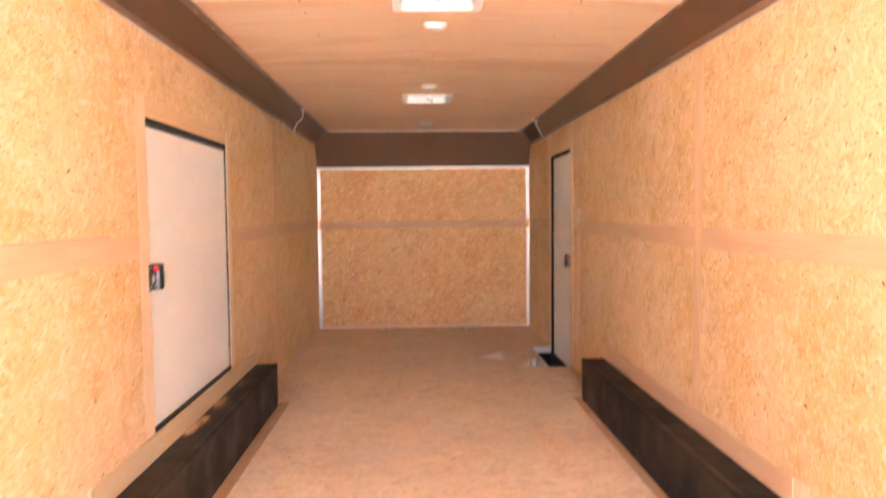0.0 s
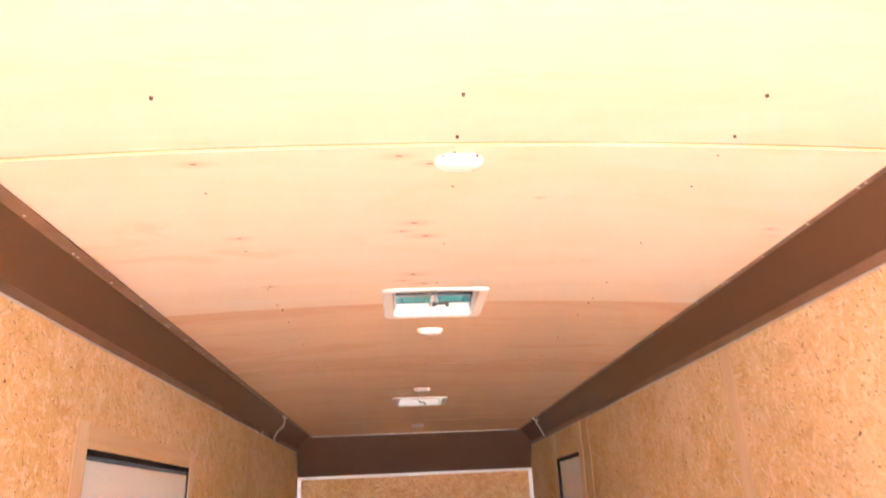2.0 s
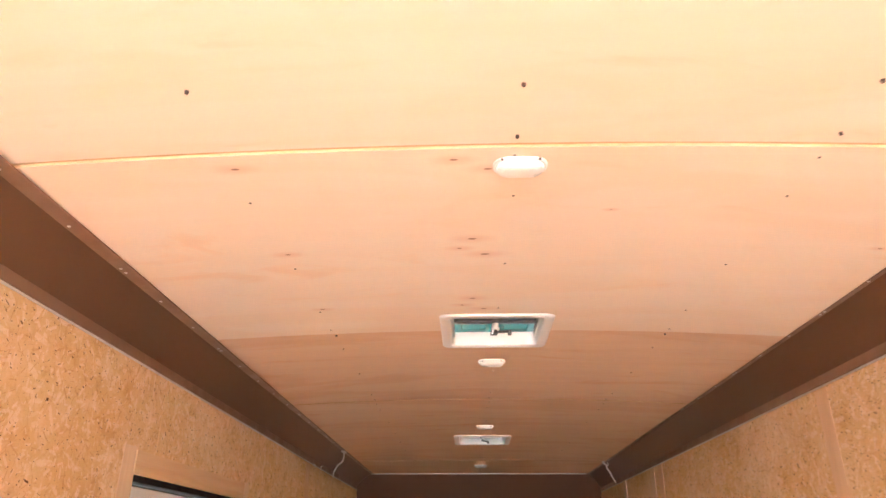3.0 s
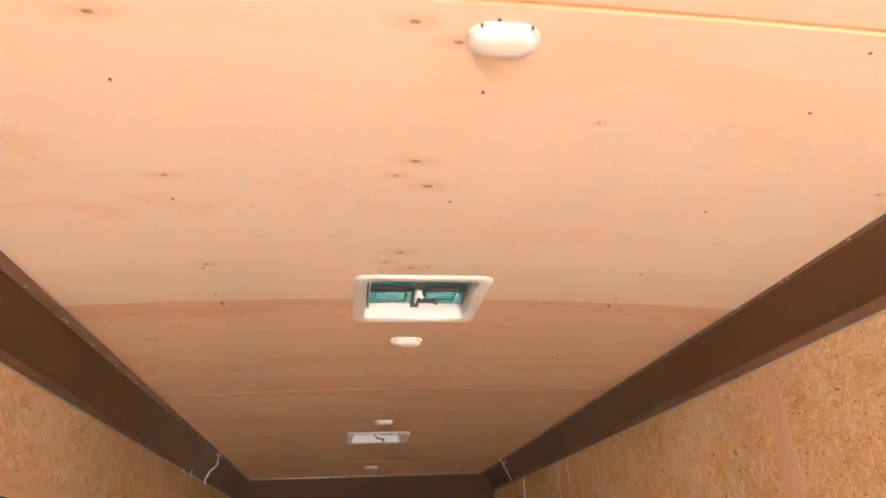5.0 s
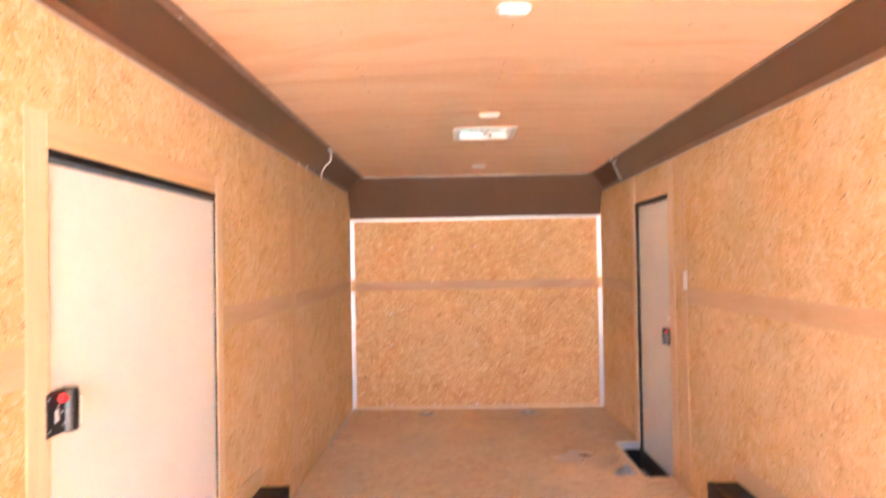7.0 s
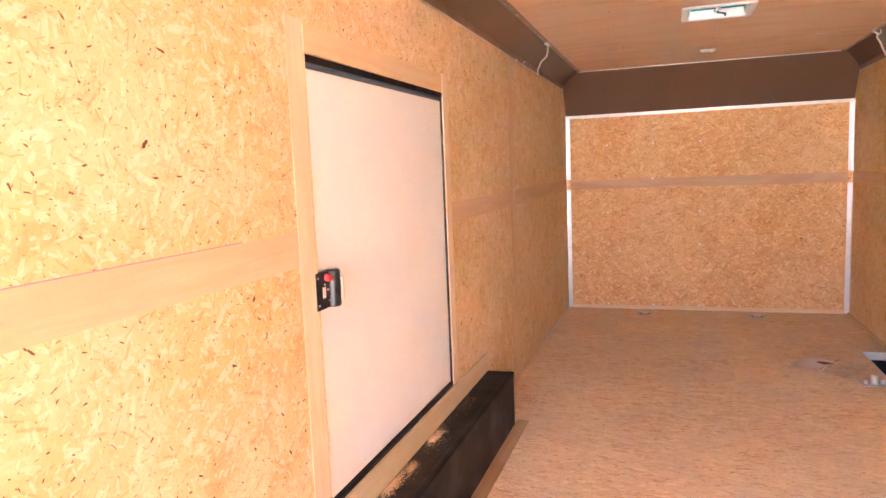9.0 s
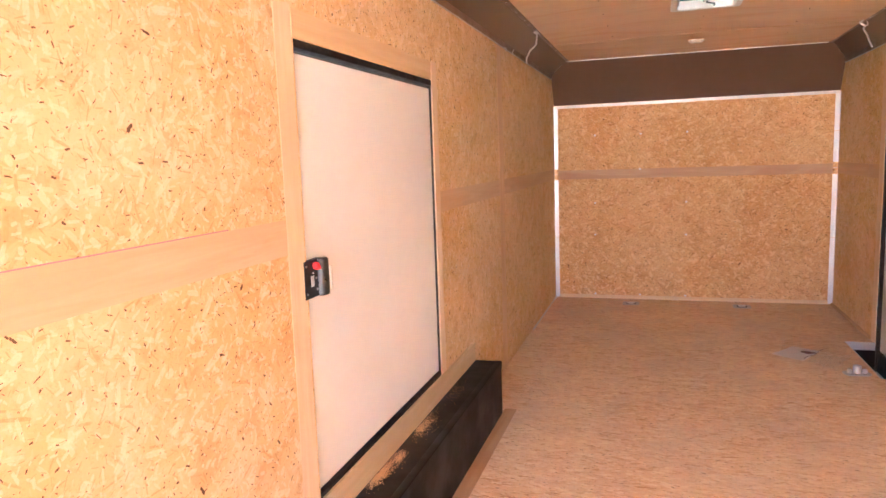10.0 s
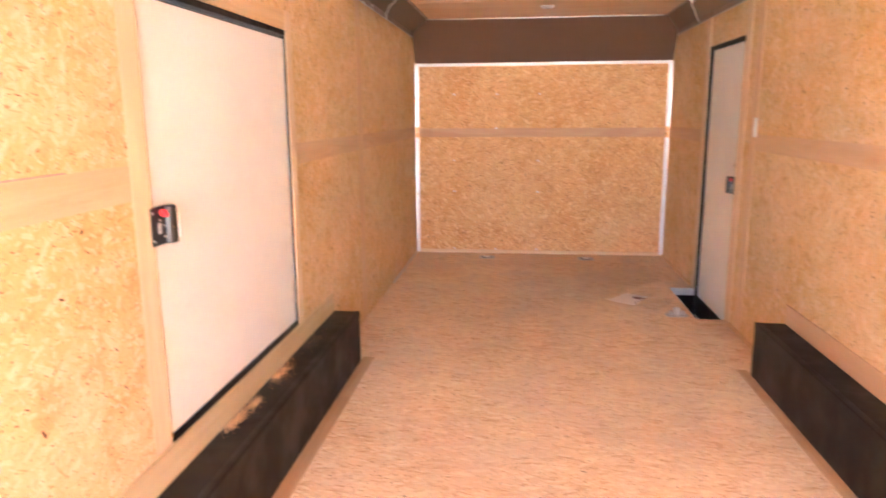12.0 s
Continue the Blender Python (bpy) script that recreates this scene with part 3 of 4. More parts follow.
# ---- coves ----
def side_cove(s):
    cove = tagged(new("side_cove"), "glossy brown metal cove between wall and ceiling", "cove", kind="structure")
    foot, top_x = COVE_Z[s], COVE_X[s]
    ends = (REAR, -3.55, -1.04, -0.30) if s > 0 else (REAR, -5.9, -1.56, -0.30)

    def rise(y):
        """One cove's foot climbs slightly towards the rear."""
        return 0.014 * min(1, max(0, (-1.56 - y) / 4.34)) if s < 0 else 0.0
    for k, (y0, y1) in enumerate(zip(ends, ends[1:])):
        lift = 0.0012 * (k % 2)
        bm = bmesh.new()
        rings = []
        for y in (y0, y1 + (0.012 if k < 2 else 0)):
            ring = []
            for i in range(9):
                f = i / 8
                bow = 0.004 * math.sin(math.pi * f) + lift
                px, pz = W - 0.006 + (top_x + 0.006 - W) * f, foot + rise(y) + (COVE_T - foot - rise(y) - 0.004) * f
                ring.append((s * (px + bow * 0.7), y, pz + bow * 0.7))
            ring += [(s * (a + 0.004), y, b + 0.004) for a, b in ((abs(q[0]), q[2]) for q in ring[::-1])]
            rings.append(ring)
        if k == 2:      # mitre against the end cove
            rings[1] = [(q[0], -0.10 - 0.135 * (q[2] - foot) / (COVE_T - foot), q[2]) for q in rings[1]]
        stack(bm, rings)
        part("cove_sheet", bm, m_bronze, cove, smooth=True)
    stops = (REAR, -5.9, -1.56, -0.24)
    bm = bmesh.new()
    rings = []
    for y in stops:
        lip = s * (top_x - (0.016 if s > 0 else 0.024 + 1.6 * rise(y)))
        rings.append([(lip, y, COVE_T - 0.008), (s * (top_x + 0.001), y, COVE_T - 0.008), (s * (top_x + 0.001), y, COVE_T - 0.0045), (lip, y, COVE_T - 0.0045)])
    stack(bm, rings)
    part("top_lip", bm, m_bronze_lip, cove, "lighter brown screwed lip")
    for name, deep, proud, low, high, material, words in (("bottom_lip", 0.0055, 0.0098, -0.030, 0.004, m_bronze_lip, "lighter brown lower lip"),
                                                          ("edge_bead", 0.0046, 0.0075, -0.037, -0.0305, m_alu_white, "thin pale bead")):
        bm = bmesh.new()
        a, b = s * (W - deep), s * (W - proud)
        stack(bm, [[(x, y, foot + rise(y) + z) for x, z in ((a, low), (b, low), (b, high), (a, high))] for y in stops[:3] + (-0.13,)])
        part(name, bm, material, cove, words)
    y = -7.2 + 0.08 * s
    while y < -0.5:
        for dy in ((0,) if int(y * 7) % 3 else (0, 0.03)):
            sc = new("screw", screw_mesh)
            sc.matrix_basis = pose(s * (top_x - 0.013), y + dy, COVE_T - 0.0082, 180) @ Matrix.Scale(0.5, 4)
            sc.parent = cove
        y += 0.273
    return cove


cove_left, cove_right = side_cove(-1), side_cove(1)
bm = bmesh.new()
rings = []
for x in (-1.226, 1.226):
    rings.append([])
for x, ring in zip((-1, 1), rings):
    for i in range(9):
        f = i / 8
        z = 1.871 + (COVE_T - 1.871) * f
        y = -0.004 - 0.236 * f + 0.012 * math.sin(math.pi * f)
        foot = COVE_Z[x]
        wide = 1.226 if z < foot else 1.226 - (1.226 - COVE_X[x]) * (z - foot) / (COVE_T - foot)
        ring.append((x * wide, y, z))
    ring += [(q[0], q[1] + 0.004, q[2] + 0.004) for q in ring[::-1]]
stack(bm, rings)
end_cove = tagged(part("end_cove", bm, m_bronze, smooth=True), "wide brown metal cove above the end wall", "cove", kind="structure")
bm = bmesh.new()
stack(bm, [[(x, -0.243 + a, z + COVE_T - 0.010) for a, z in ((0, 0), (-0.008, 0), (-0.008, 0.006), (0, 0.008))] for x in (-1.07 + 2.14 * i / 16 for i in range(17))])
part("top_bead", bm, m_alu_white, end_cove, "thin pale bead")


def wire(name, pts, r=0.0068, label=""):
    cu = bpy.data.curves.new(name, "CURVE")
    cu.dimensions, cu.bevel_depth, cu.bevel_resolution, cu.fill_mode = "3D", r, 2, "FULL"
    sp = cu.splines.new("BEZIER")
    sp.bezier_points.add(len(pts) - 1)
    for q, p in zip(sp.bezier_points, pts):
        q.co = p
        q.handle_left_type = q.handle_right_type = "AUTO"
    cu.materials.append(m_wire)
    return tagged(new(name, cu), label, "wire")


wire("wire", [(-1.050, -2.00, 2.2445), (-1.062, -1.90, 2.244), (-1.085, -1.77, 2.232), (-1.100, -1.70, 2.221), (-1.128, -1.61, 2.200), (-1.160, -1.60, 2.177),
              (-1.190, -1.53, 2.155), (-1.214, -1.48, 2.130), (-1.217, -1.46, 2.10)], label="loose white wire hanging over a cove joint")
wire("wire", [(1.066, -1.26, 2.2445), (1.085, -1.14, 2.243), (1.108, -1.13, 2.230), (1.122, -1.06, 2.216), (1.150, -1.03, 2.184), (1.185, -0.96, 2.146), (1.213, -0.93, 2.105)], label="loose white wire hanging over a cove joint")
wire("wire", [(1.108, -1.13, 2.230), (1.112, -1.20, 2.224), (1.098, -1.24, 2.240)], 0.004, label="short white wire end over a cove joint")
wire("wire", [(-1.214, -2.26, 2.104), (-1.216, -2.22, 2.112), (-1.217, -2.19, 2.100)], 0.005, label="short white wire end on the cove's lower lip")
wire("wire", [(-1.214, -2.00, 2.100), (-1.216, -1.985, 2.122), (-1.210, -1.98, 2.132)], 0.004, label="short white wire end on the cove's lower lip")

tag = block("wire_tag", (-1.078, -1.95, 2.2385), (-1.048, -1.87, 2.2465), m_wire, None, 0.002)
tagged(tag, "small white plastic tab at the cove's top lip", "tab")

# ceiling screws, in one mesh with the ceiling's own look
bm = bmesh.new()
rows = [-9.0, -8.6, -8.2, -7.8, -7.38, -7.2, -6.80, -6.388, -6.222, -6.145, -5.970, -5.560, -5.165, -4.957, -4.887, -4.695, -4.285, -3.83, -3.70, -3.58, -3.42, -3.0, -2.58, -2.16, -1.75, -1.33, -0.9, -0.5]
for y in rows:
    for x in (-0.592, 0.024, 0.652):
        if any(abs(x - v[0]) < 0.22 and abs(y - v[1]) < 0.22 for v in VENTS) or (x < -0.5 and -6.3 < y < -6.1):
            continue
        jx, jy = x + random.uniform(-0.006, 0.006), y + random.uniform(-0.008, 0.008)
        z = ceiling_z(jx, jy)
        far = y > -4.8
        tube(bm, (jx, jy, z + 0.002), (jx, jy, z - 0.0055), 0.0036 if far else 0.0046, 0.003 if far else 0.0036, 8, 1 if far else 0)
tagged(part("ceiling_screws", bm, [m_screw_dark, m_screw_tan]), "rows of small dark screw heads in the ceiling", "screws", kind="stuff")

# ---- wheel boxes ----
def wheel_box(s, y0, y1):
    thing = tagged(new("wheel_box"), "dark brown metal-skinned wheel box against the wall", "wheel box", "wheel boxes")
    x_in, x_wall, h = s * 1.074, s * (W - 0.0008), 0.293
    t = 0.003
    bm = bmesh.new()
    box(bm, (min(x_in, x_in + s * t), y0, 0.0008), (max(x_in, x_in + s * t), y1, h), 0.0)
    part("front_panel", bm, m_box, thing)
    bm = bmesh.new()
    a, b = x_in - s * 0.002, x_wall
    box(bm, (min(a, b), y0, h + 0.0005), (max(a, b), y1, h + 0.0035), 0.001)
    part("top_panel", bm, m_box, thing)
    for y in (y0 + 0.002, y1 - 0.005):
        bm = bmesh.new()
        box(bm, (min(x_in + s * t, x_wall), y, 0.0008), (max(x_in + s * t, x_wall), y + 0.003, h))
        part("end_panel", bm, m_box, thing)
    bm = bmesh.new()
    stack(bm, [[(x_in - s * a, y, b) for a, b in ((0.0003, h - 0.036), (0.0024, h - 0.034), (0.0032, h + 0.002), (0.0005, h + 0.0055), (-0.028, h + 0.0052), (-0.030, h + 0.0037), (0.0003, h + 0.0037))] for y in (y0, y1)])
    part("edge_cap", bm, m_box, thing, smooth=True)
    return thing


wheel_box(-1, -5.60, -3.178)
wheel_box(1, -5.64, -3.187)

# ---- doors ----
def latch(parent, s, y0, z0, depth_at, size=1.0):
    """A black paddle latch: plate, rolled grip, red lever, label, screws."""
    def bx(name, a0, a1, y_0, y_1, z_0, z_1, mt, bev=0.001, owner=None, label=""):
        xs = [depth_at - s * a0, depth_at - s * a1]
        return block(name, (min(xs), y0 + y_0 * size, z0 + z_0 * size), (max(xs), y0 + y_1 * size, z0 + z_1 * size), mt, owner or parent, bev, label)
    plate = bx("latch_plate", 0.0, 0.016, 0.0, 0.105, 0, 0.113, m_black, 0.0025, None, "black steel latch plate")
    bm = bmesh.new()
    rings = []
    for z in (0.0, 0.004, 0.109, 0.113):
        k = 0.004 if z in (0.0, 0.113) else 0.0
        ring = []
        for i in range(13):
            t = radians(-90 + 180 * i / 12)
            ring.append((depth_at - s * (0.018 + (0.024 - k) * math.cos(t)), y0 + (0.098 + (0.022 - k) * math.sin(t)) * size, z0 + z * size))
        rings.append(ring)
    stack(bm, rings)
    part("grip", bm, m_black, parent, "rolled black grip", True)
    bx("grip_slot", 0.024, 0.042, 0.1170, 0.1262, 0.014, 0.085, m_label, 0.0008, None, "bright latch bar")
    bm = bmesh.new()
    rings = []
    for a, k in ((0.015, 0.7), (0.022, 1.0), (0.030, 0.9), (0.034, 0.5)):
        ring = []
        for i in range(14):
            t = 2 * math.pi * i / 14
            u, v = 0.018 * math.cos(t) * k, 0.0090 * math.sin(t) * k * (1.25 if math.cos(t) < 0 else 0.8)
            ring.append((depth_at - s * a, y0 + (0.062 + u * 0.85 + v * 0.45) * size, z0 + (0.092 - u * 0.55 + v) * size))
        rings.append(ring)
    stack(bm, rings)
    part("lever", bm, m_red, parent, "red plastic release lever", True)
    bx("latch_label", 0.0155, 0.0172, 0.036, 0.055, 0.034, 0.066, m_label, 0.0005, None, "small white label")
    for yy, zz in ((0.072, 0.022), (0.068, 0.056), (0.050, 0.074), (0.012, 0.016), (0.012, 0.098)):
        bm = bmesh.new()
        tube(bm, (depth_at - s * 0.015, y0 + yy * size, z0 + zz * size), (depth_at - s * 0.0185, y0 + yy * size, z0 + zz * size), 0.0035, 0.0028, 8)
        part("screw", bm, m_screw, parent)


door = tagged(new("door_1"), "closed white escape door with black rubber seal and latch", "door", kind="structure")
y0, y1, z0, z1 = LEFT_DOOR
bm = bmesh.new()
box(bm, (-1.285, y0 + 0.012, z0 + 0.023), (-1.243, y1 - 0.021, z1 - 0.037), 0.003)
part("leaf", bm, m_white, door, "smooth white door leaf")
block("seal", (-1.290, y0 + 0.001, z1 - 0.024), (-1.2285, y1 - 0.001, z1 - 0.001), m_rubber, door, 0.003, "black rubber seal")
block("seal", (-1.290, y1 - 0.019, z0 + 0.022), (-1.2285, y1 - 0.001, z1 - 0.025), m_rubber, door, 0.003, "black rubber seal")
block("seal", (-1.290, y0 + 0.001, z0 + 0.001), (-1.2285, y1 - 0.001, z0 + 0.021), m_rubber, door, 0.003, "black rubber seal")
block("seal", (-1.290, y0 + 0.001, z0 + 0.027), (-1.238, y0 + 0.010, z1 - 0.029), m_rubber, door, 0.0, "black rubber seal")
block("head_rail", (-1.290, y0 + 0.011, z1 - 0.036), (-1.250, y1 - 0.025, z1 - 0.029), m_grey_plastic, door, 0.002, "dark mottled head rail")
latch(door, -1, -5.006, 1.019, -1.243)

door = tagged(new("door_2"), "closed white entry door with black rubber seal and latch", "door", kind="structure")
y0, y1, z0, z1 = RIGHT_DOOR
bm = bmesh.new()
box(bm, (1.247, y0 + 0.012, -0.050), (1.288, y1 - 0.030, z1 - 0.030), 0.003)
part("leaf", bm, m_white, door, "smooth white door leaf")
block("seal", (1.2265, y1 - 0.028, z0), (1.290, y1 - 0.001, z1 - 0.001), m_rubber, door, 0.003, "black rubber seal")
block("seal", (1.2265, y0 + 0.001, z1 - 0.028), (1.290, y1 - 0.029, z1 - 0.001), m_rubber, door, 0.003, "black rubber seal")
block("seal", (1.240, y0 + 0.001, z0), (1.290, y0 + 0.010, z1 - 0.029), m_rubber, door, 0.0, "black rubber seal")
block("sill_seal", (1.236, y0 + 0.011, z0), (1.288, y1 - 0.029, -0.052), m_rubber, door, 0.0, "black rubber sill")
latch(door, 1, -2.125, 0.855, 1.247)
bm = bmesh.new()
tube(bm, (1.247, -2.075, 1.035), (1.236, -2.075, 1.035), 0.022, 0.020, 18)
tube(bm, (1.2365, -2.075, 1.035), (1.226, -2.075, 1.035), 0.012, 0.010, 14)
part("deadbolt", bm, m_screw, door, "bright deadbolt knob", True)
bm = bmesh.new()
tube(bm, (1.247, -2.09, 1.16), (1.243, -2.09, 1.16), 0.006, 0.005, 10)
part("screw", bm, m_screw, door)

# ---- switch ----
sw = tagged(new("light_switch"), "small white plastic light switch on the wall", "switch")
block("plate", (1.2225, -2.495, 1.245), (1.2262, -2.425, 1.360), m_plastic, sw, 0.002)
block("rocker", (1.2165, -2.475, 1.275), (1.2222, -2.445, 1.330), m_plastic, sw, 0.002)


# ---- roof vents ----
def roof_vent(cx, cy, crank):
    vent = tagged(new("roof_vent"), "square white plastic roof vent with a teal lid and crank", "roof vent", "roof vents")
    z = ceiling_z(0.2, cy) - 0.004
    bm = bmesh.new()
    spec = [(0.205, z + 0.003, 0.030), (0.205, z - 0.002, 0.030), (0.200, z - 0.007, 0.028), (0.176, z - 0.008, 0.024), (0.168, z - 0.003, 0.020), (0.163, z + 0.03, 0.018), (0.160, z + 0.16, 0.018)]
    stack(bm, [rounded(cx, cy, zz, h, h, r) for h, zz, r in spec], close=False)
    # outer skirt up to the roof
    stack(bm, [rounded(cx, cy, zz, h, h, r) for h, zz, r in ((0.170, z + 0.16, 0.018), (0.1765, z + 0.02, 0.02))], close=False)
    part("garnish", bm, m_plastic, vent, smooth=True)
    for sx in (-1, 1):
        w = 0.115
        for q in (0.012, 0.030):
            a, b = cx + sx * 0.1545, cx + sx * 0.1605
            block("slot_rib", (min(a, b), cy - w, z + q), (max(a, b), cy + w, z + q + 0.009), m_plastic, vent, 0.0015)
            # solid dark strips stand in for the shade inside the open slots
            block("slot_gap", (min(a, b + sx * 0.0005), cy - w, z + q + 0.0095), (max(a, b + sx * 0.0005), cy + w, z + q + 0.0165), m_grey_plastic, vent, 0)
    bm = bmesh.new()
    stack(bm, [rounded(cx, cy, zz, h, h, r) for h, zz, r in ((0.1628, z + 0.0480, 0.018), (0.1628, z + 0.0520, 0.018))])
    part("lid", bm, m_lid, vent, "translucent teal plastic lid", False)
    bm = bmesh.new()
    box(bm, (cx - 0.156, cy - 0.016, z + 0.0320), (cx + 0.156, cy + 0.016, z + 0.0475), 0.003)
    part("cross_bar", bm, m_grey_plastic, vent, "dark grey cross bar")
    bm = bmesh.new()
    box(bm, (cx - 0.014, cy - 0.156, z + 0.0300), (cx + 0.014, cy + 0.156, z + 0.0470), 0.003)
    part("cross_bar", bm, m_grey_plastic, vent, "dark grey cross bar")
    for a, b in (((-0.138, 0.03), (-0.025, 0.142)), ((0.025, 0.03), (0.138, 0.142)), ((-0.138, -0.142), (-0.025, -0.03)), ((0.025, -0.142), (0.138, -0.03))):
        bm = bmesh.new()
        mx, my, hx, hy = cx + (a[0] + b[0]) / 2, cy + (a[1] + b[1]) / 2, (b[0] - a[0]) / 2, (b[1] - a[1]) / 2
        outer = [rounded(mx, my, zz, hx - k, hy - k, 0.014) for zz, k in ((z + 0.0477, 0.0), (z + 0.0440, 0.001), (z + 0.0420, 0.004), (z + 0.0420, 0.009), (z + 0.0477, 0.012))]
        stack(bm, outer, close=False)
        part("lid_rib", bm, m_lid, vent, "raised rounded rib of the lid", True)
    bm = bmesh.new()
    box(bm, (cx - 0.118, cy - 0.055, z + 0.0455), (cx - 0.050, cy - 0.032, z + 0.0476))
    part("lid_label", bm, m_label, vent, "small pale moulded label")
    bm = bmesh.new()
    tube(bm, (cx, cy, z + 0.0310), (cx, cy, z + 0.0140), 0.012, 0.011, 16)
    tube(bm, (cx, cy, z + 0.0135), (cx, cy, z + 0.0060), 0.0165, 0.015, 20)
    part("hub", bm, m_plastic, vent, "white hub", True)
    c, s = math.cos(radians(crank)), math.sin(radians(crank))
    bm = bmesh.new()
    tube(bm, (cx, cy, z + 0.0058), (cx, cy, z - 0.0080), 0.006, 0.006, 10)
    tube(bm, (cx, cy, z - 0.0040), (cx + 0.055 * c, cy + 0.055 * s, z - 0.0060), 0.005, 0.005, 10)
    tube(bm, (cx + 0.055 * c, cy + 0.055 * s, z - 0.0020), (cx + 0.055 * c, cy + 0.055 * s, z - 0.020), 0.006, 0.0075, 12)
    part("crank", bm, m_grey_plastic, vent, "dark folding crank handle", True)
    bm = bmesh.new()
    tube(bm, (cx - 0.008, cy - 0.006, z + 0.0060), (cx - 0.014, cy - 0.012, z - 0.014), 0.004, 0.003, 10)
    part("lock_pin", bm, m_plastic, vent, "white lock pin")
    for sx in (-1, 1):
        for sy in (-1, 1):
            sc = new("screw", screw_mesh)
            sc.matrix_basis = pose(cx + sx * 0.13, cy + sy * 0.188, z - 0.0072, 180) @ Matrix.Scale(0.6, 4)
            sc.parent = vent
    return vent


roof_vent(*VENTS[0], -20)
roof_vent(*VENTS[1], 40)


# ---- dome lights ----
def dome_light(x, y):
    lamp = tagged(new("dome_light"), "small oval white ceiling light, switched off", "ceiling light", "ceiling lights")
    z = ceiling_z(x, y)
    bm = bmesh.new()
    stack(bm, [rounded(x, y, zz, hx, hy, r, 7) for zz, hx, hy, r in ((z + 0.001, 0.059, 0.037, 0.033), (z - 0.007, 0.059, 0.037, 0.033), (z - 0.010, 0.056, 0.034, 0.031))])
    part("base", bm, m_plastic, lamp, smooth=True)
    bm = bmesh.new()
    stack(bm, [rounded(x, y, zz, hx, hy, r, 7) for zz, hx, hy, r in ((z - 0.0095, 0.052, 0.031, 0.029), (z - 0.017, 0.050, 0.029, 0.027), (z - 0.022, 0.043, 0.023, 0.021), (z - 0.0235, 0.033, 0.015, 0.014))])
    part("lens", bm, m_lens, lamp, smooth=True)
    for sx in (-1, 1):
        bm = bmesh.new()
        tube(bm, (x + sx * 0.040, y - 0.0345, z - 0.0075), (x + sx * 0.040, y - 0.0345, z - 0.0112), 0.003, 0.0025, 8)
        part("screw", bm, m_screw_dark, lamp)
    return lamp


for y in LAMPS:
    dome_light(0.033 if y < -5 else 0.018, y)

# ---- floor fittings ----
def tie_down(x, y, turn):
    t = tagged(new("tie_down"), "recessed galvanised tie-down ring set in the floor", "tie-down", "tie-downs")
    t.matrix_basis = pose(x, y, 0, 0, 0, turn) @ Matrix.Diagonal((1.2, 1.35, 1.0, 1.0))
    bm = bmesh.new()
    stack(bm, [rounded(0, 0, z, hx, hy, 0.014, 4) for z, hx, hy in ((0.0003, 0.062, 0.052), (0.003, 0.062, 0.052), (0.0036, 0.058, 0.048), (0.0036, 0.047, 0.037), (0.0012, 0.042, 0.032))])
    part("pan", bm, m_zinc, t, smooth=True)
    # black plate on the pan, in place of shade in a sunk pocket
    bm = bmesh.new()
    box(bm, (-0.034, -0.024, 0.0015), (0.034, 0.024, 0.0042), 0.0)
    part("recess", bm, m_rubber, t, "black plate standing in for a shaded hollow")
    bm = bmesh.new()
    ring = []
    for i in range(20):
        a = 2 * math.pi * i / 20
        u, v = math.cos(a), math.sin(a)
        ring.append([((0.024 + 0.005 * math.cos(b)) * u, (0.018 + 0.005 * math.cos(b)) * v, 0.0088 + 0.0045 * math.sin(b)) for b in (2 * math.pi * k / 8 for k in range(8))])
    ring.append(ring[0])
    stack(bm, ring, close=False)
    bmesh.ops.remove_doubles(bm, verts=bm.verts, dist=1e-5)
    part("ring", bm, m_screw, t, smooth=True)
    return t


tie_down(-0.495, -0.225, 0)
tie_down(0.463, -0.222, 0)

seat_mount = tagged(new("table_socket"), "bright zinc floor socket with an upright collar", "floor socket")
seat_mount.matrix_basis = pose(0.925, -2.075, 0, 0, 0, 8)
bm = bmesh.new()
stack(bm, [rounded(0, 0, z, hx, hy, 0.038, 6) for z, hx, hy in ((0.0003, 0.078, 0.050), (0.004, 0.078, 0.050), (0.006, 0.074, 0.046))])
part("flange", bm, m_zinc, seat_mount, smooth=True)
bm = bmesh.new()
stack(bm, [[(r * math.cos(t), r * math.sin(t), z) for t in (2 * math.pi * i / 20 for i in range(20))] for r, z in ((0.030, 0.006), (0.027, 0.010), (0.024, 0.014), (0.024, 0.052), (0.021, 0.055), (0.019, 0.052), (0.019, 0.02))])
part("collar", bm, m_zinc, seat_mount, smooth=True)
for sx in (-1, 1):
    bm = bmesh.new()
    stack(bm, [[(sx * 0.044 + r * math.cos(t), r * math.sin(t), z) for t in (2 * math.pi * i / 12 for i in range(12))] for r, z in ((0.014, 0.006), (0.014, 0.026), (0.010, 0.032))])
    part("lug", bm, m_zinc, seat_mount, smooth=True)

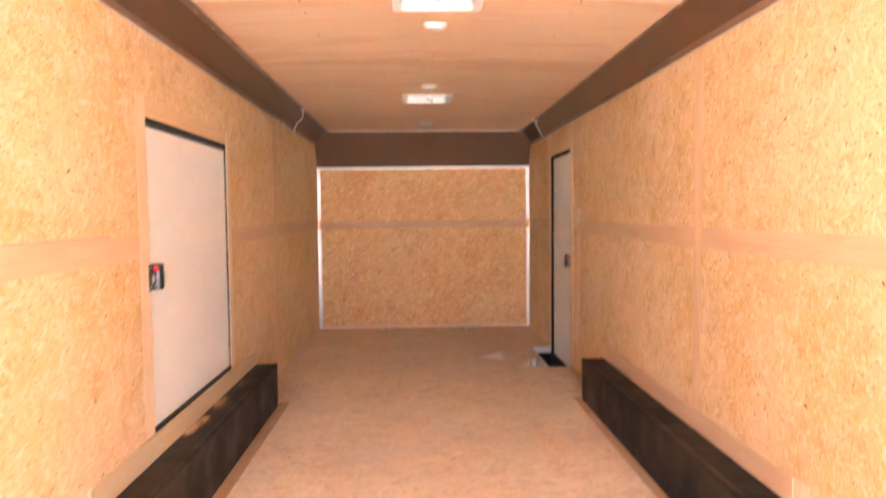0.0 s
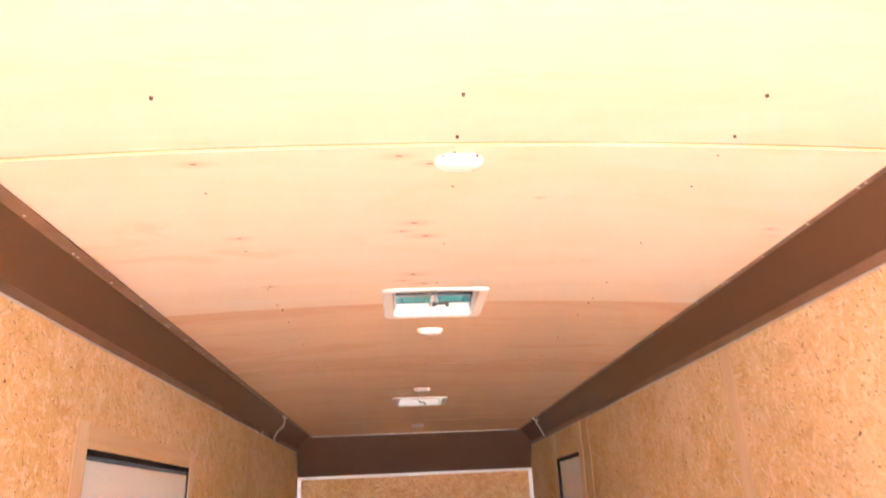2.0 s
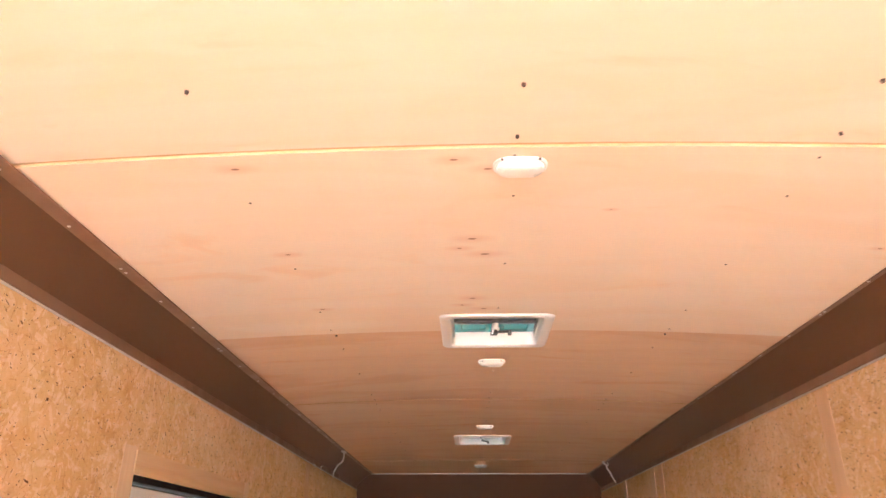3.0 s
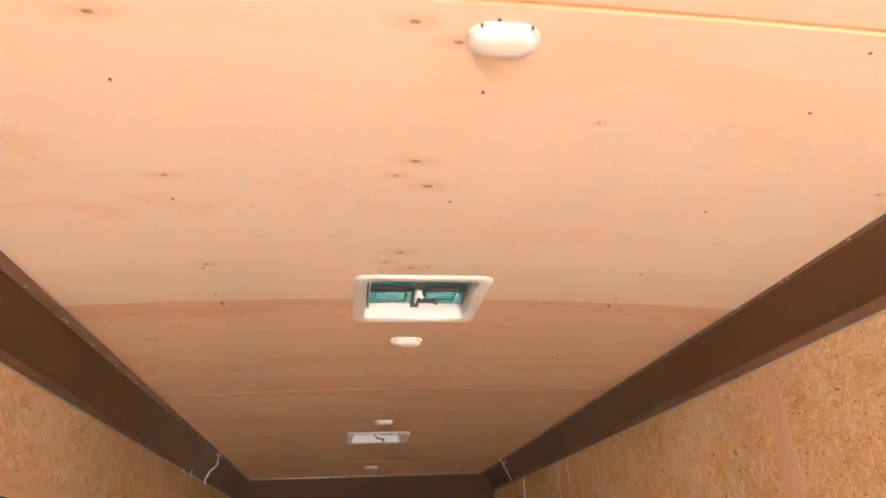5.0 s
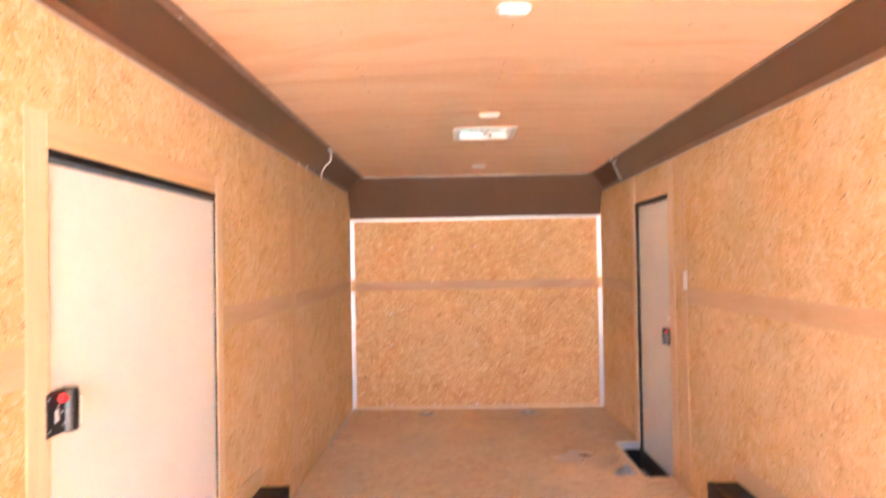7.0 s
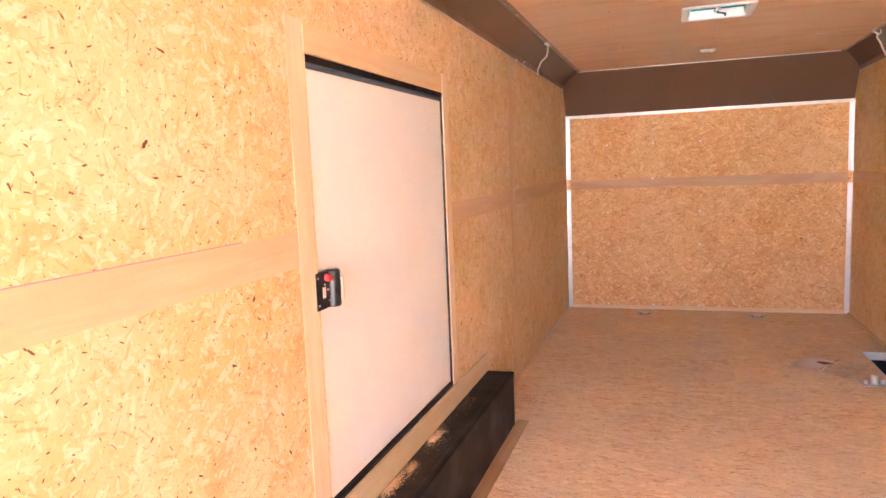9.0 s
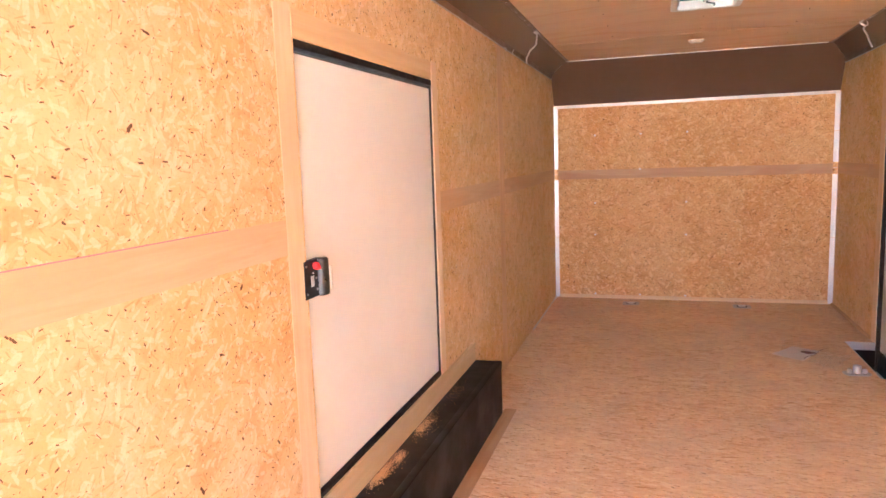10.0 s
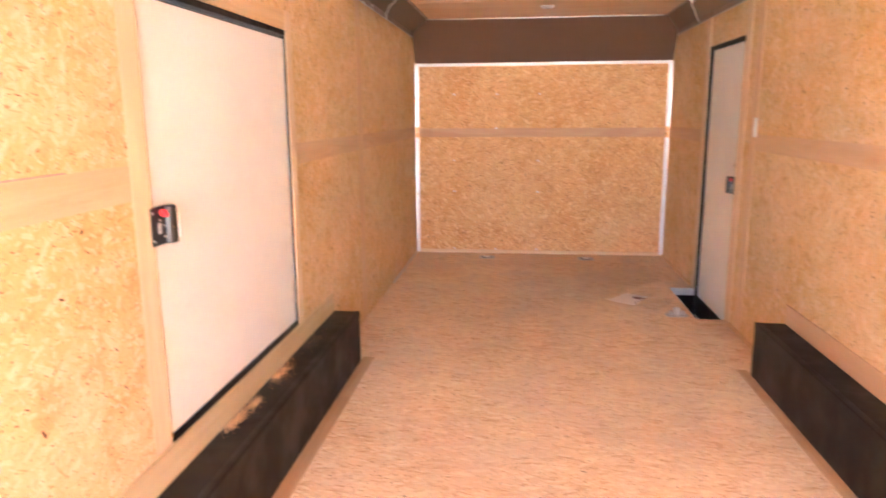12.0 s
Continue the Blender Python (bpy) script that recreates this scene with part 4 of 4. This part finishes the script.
# ---- the bag of papers on the floor ----
def sheet(name, corners, n_u, n_v, lift, amp, material, parent, seed, thick=0.0006, label=""):
    bm = bmesh.new()
    a, b, c, d = [Vector(p) for p in corners]
    grid = []
    for i in range(n_u + 1):
        row = []
        for j in range(n_v + 1):
            u, v = i / n_u, j / n_v
            p = (a * (1 - u) + b * u) * (1 - v) + (d * (1 - u) + c * u) * v
            h = abs(noise.noise(Vector((p.x * 9, p.y * 9, seed)))) * amp + abs(noise.noise(Vector((p.x * 24, p.y * 24, seed + 3)))) * amp * 0.5
            row.append((p.x, p.y, lift + h))
        grid.append(row)
    top = [[bm.verts.new((x, y, z + thick)) for x, y, z in row] for row in grid]
    for i in range(n_u):
        for j in range(n_v):
            bm.faces.new((top[i][j], top[i + 1][j], top[i + 1][j + 1], top[i][j + 1]))
    bmesh.ops.solidify(bm, geom=bm.faces[:], thickness=thick)
    return part(name, bm, material, parent, label, True)


bag = tagged(new("document_bag"), "clear plastic zip bag of papers lying on the floor", "bag")
sheet("papers", ((0.49, -1.73), (0.66, -1.50), (0.815, -1.60), (0.665, -1.86)), 10, 10, 0.0012, 0.006, m_paper, bag, 1.0, label="folded pale papers")
sheet("bag_film", ((0.685, -1.875), (0.845, -1.620), (0.985, -1.72), (0.81, -2.02)), 22, 22, 0.0015, 0.022, m_film, bag, 4.0, label="crumpled clear plastic film")
bm = bmesh.new()
stack(bm, [[(0.665 + 0.165 * f + a, -1.865 + 0.255 * f + a, 0.016 + 0.006 * math.sin(9 * f) + b) for a, b in ((0.0, 0.0), (0.006, 0.0), (0.006, 0.003), (0.0, 0.003))] for f in (i / 10 for i in range(11))])
part("zip_strip", bm, m_paper_mark, bag, "red zip strip")
for dx, dy, rr in ((0, 0, 0.026), (0.034, -0.012, 0.020), (0.012, -0.03, 0.018)):
    bm = bmesh.new()
    stack(bm, [[(0.715 + dx + r * math.cos(t) * 1.3, -1.665 + dy + r * math.sin(t), z) for t in (2 * math.pi * i / 14 for i in range(14))] for r, z in ((rr, 0.0102), (rr * 0.96, 0.0108))])
    part("print", bm, m_paper_mark, bag, "dark red-brown printed mark")

# ---- sawdust ----
def dust(name, spots, count, base, label, material, big=1.0):
    verts, faces = [], []
    rnd = random.Random(5)
    for _ in range(count):
        cx, cy, sx, sy, turn = rnd.choice(spots)
        u, v = rnd.gauss(0, sx), rnd.gauss(0, sy)
        c, s = math.cos(turn), math.sin(turn)
        x, y = cx + u * c - v * s, cy + u * s + v * c
        if base > 0.1 and not (-W + 0.014 < x < -1.085):
            continue
        r = rnd.uniform(0.0009, 0.0026) * big
        st = rnd.uniform(1.0, 2.6)
        a = rnd.uniform(0, math.pi)
        n0 = len(verts)
        for px, py, pz in ((st, 0, 0), (-0.5, 0.8, 0), (-0.5, -0.8, 0), (0, 0, 1.1)):
            verts.append((x + r * (px * math.cos(a) - py * math.sin(a)), y + r * (px * math.sin(a) + py * math.cos(a)), base + r * pz))
        faces += [(n0, n0 + 1, n0 + 2), (n0, n0 + 3, n0 + 1), (n0 + 1, n0 + 3, n0 + 2), (n0 + 2, n0 + 3, n0)]
    me = bpy.data.meshes.new(name)
    me.from_pydata(verts, [], faces)
    me.materials.append(material)
    return tagged(new(name, me), label, "sawdust", kind="stuff")


dust("sawdust", [(-1.195, -4.13, 0.012, 0.055, 0.15), (-1.190, -4.10, 0.020, 0.075, 0.15), (-1.200, -4.17, 0.009, 0.03, 0.1),
                 (-1.203, -4.60, 0.009, 0.045, 0.1), (-1.200, -4.58, 0.014, 0.055, 0.1), (-1.205, -4.63, 0.007, 0.03, 0), (-1.195, -4.55, 0.014, 0.06, 0.1),
                 (-1.185, -4.44, 0.012, 0.03, 0.2)] * 5 + [(-1.19, -3.68, 0.018, 0.07, 0.1)], 2600, 0.2968, "loose sawdust piles on the wheel box", m_sawdust)
dust("floor_crumbs", [(-0.96, -2.66, 0.07, 0.10, 0.3), (-1.02, -2.75, 0.05, 0.12, 0.2), (0.88, -1.95, 0.06, 0.08, 0)], 420, 0.0006, "scattered brown wood crumbs on the floor", m_crumb, 0.9)
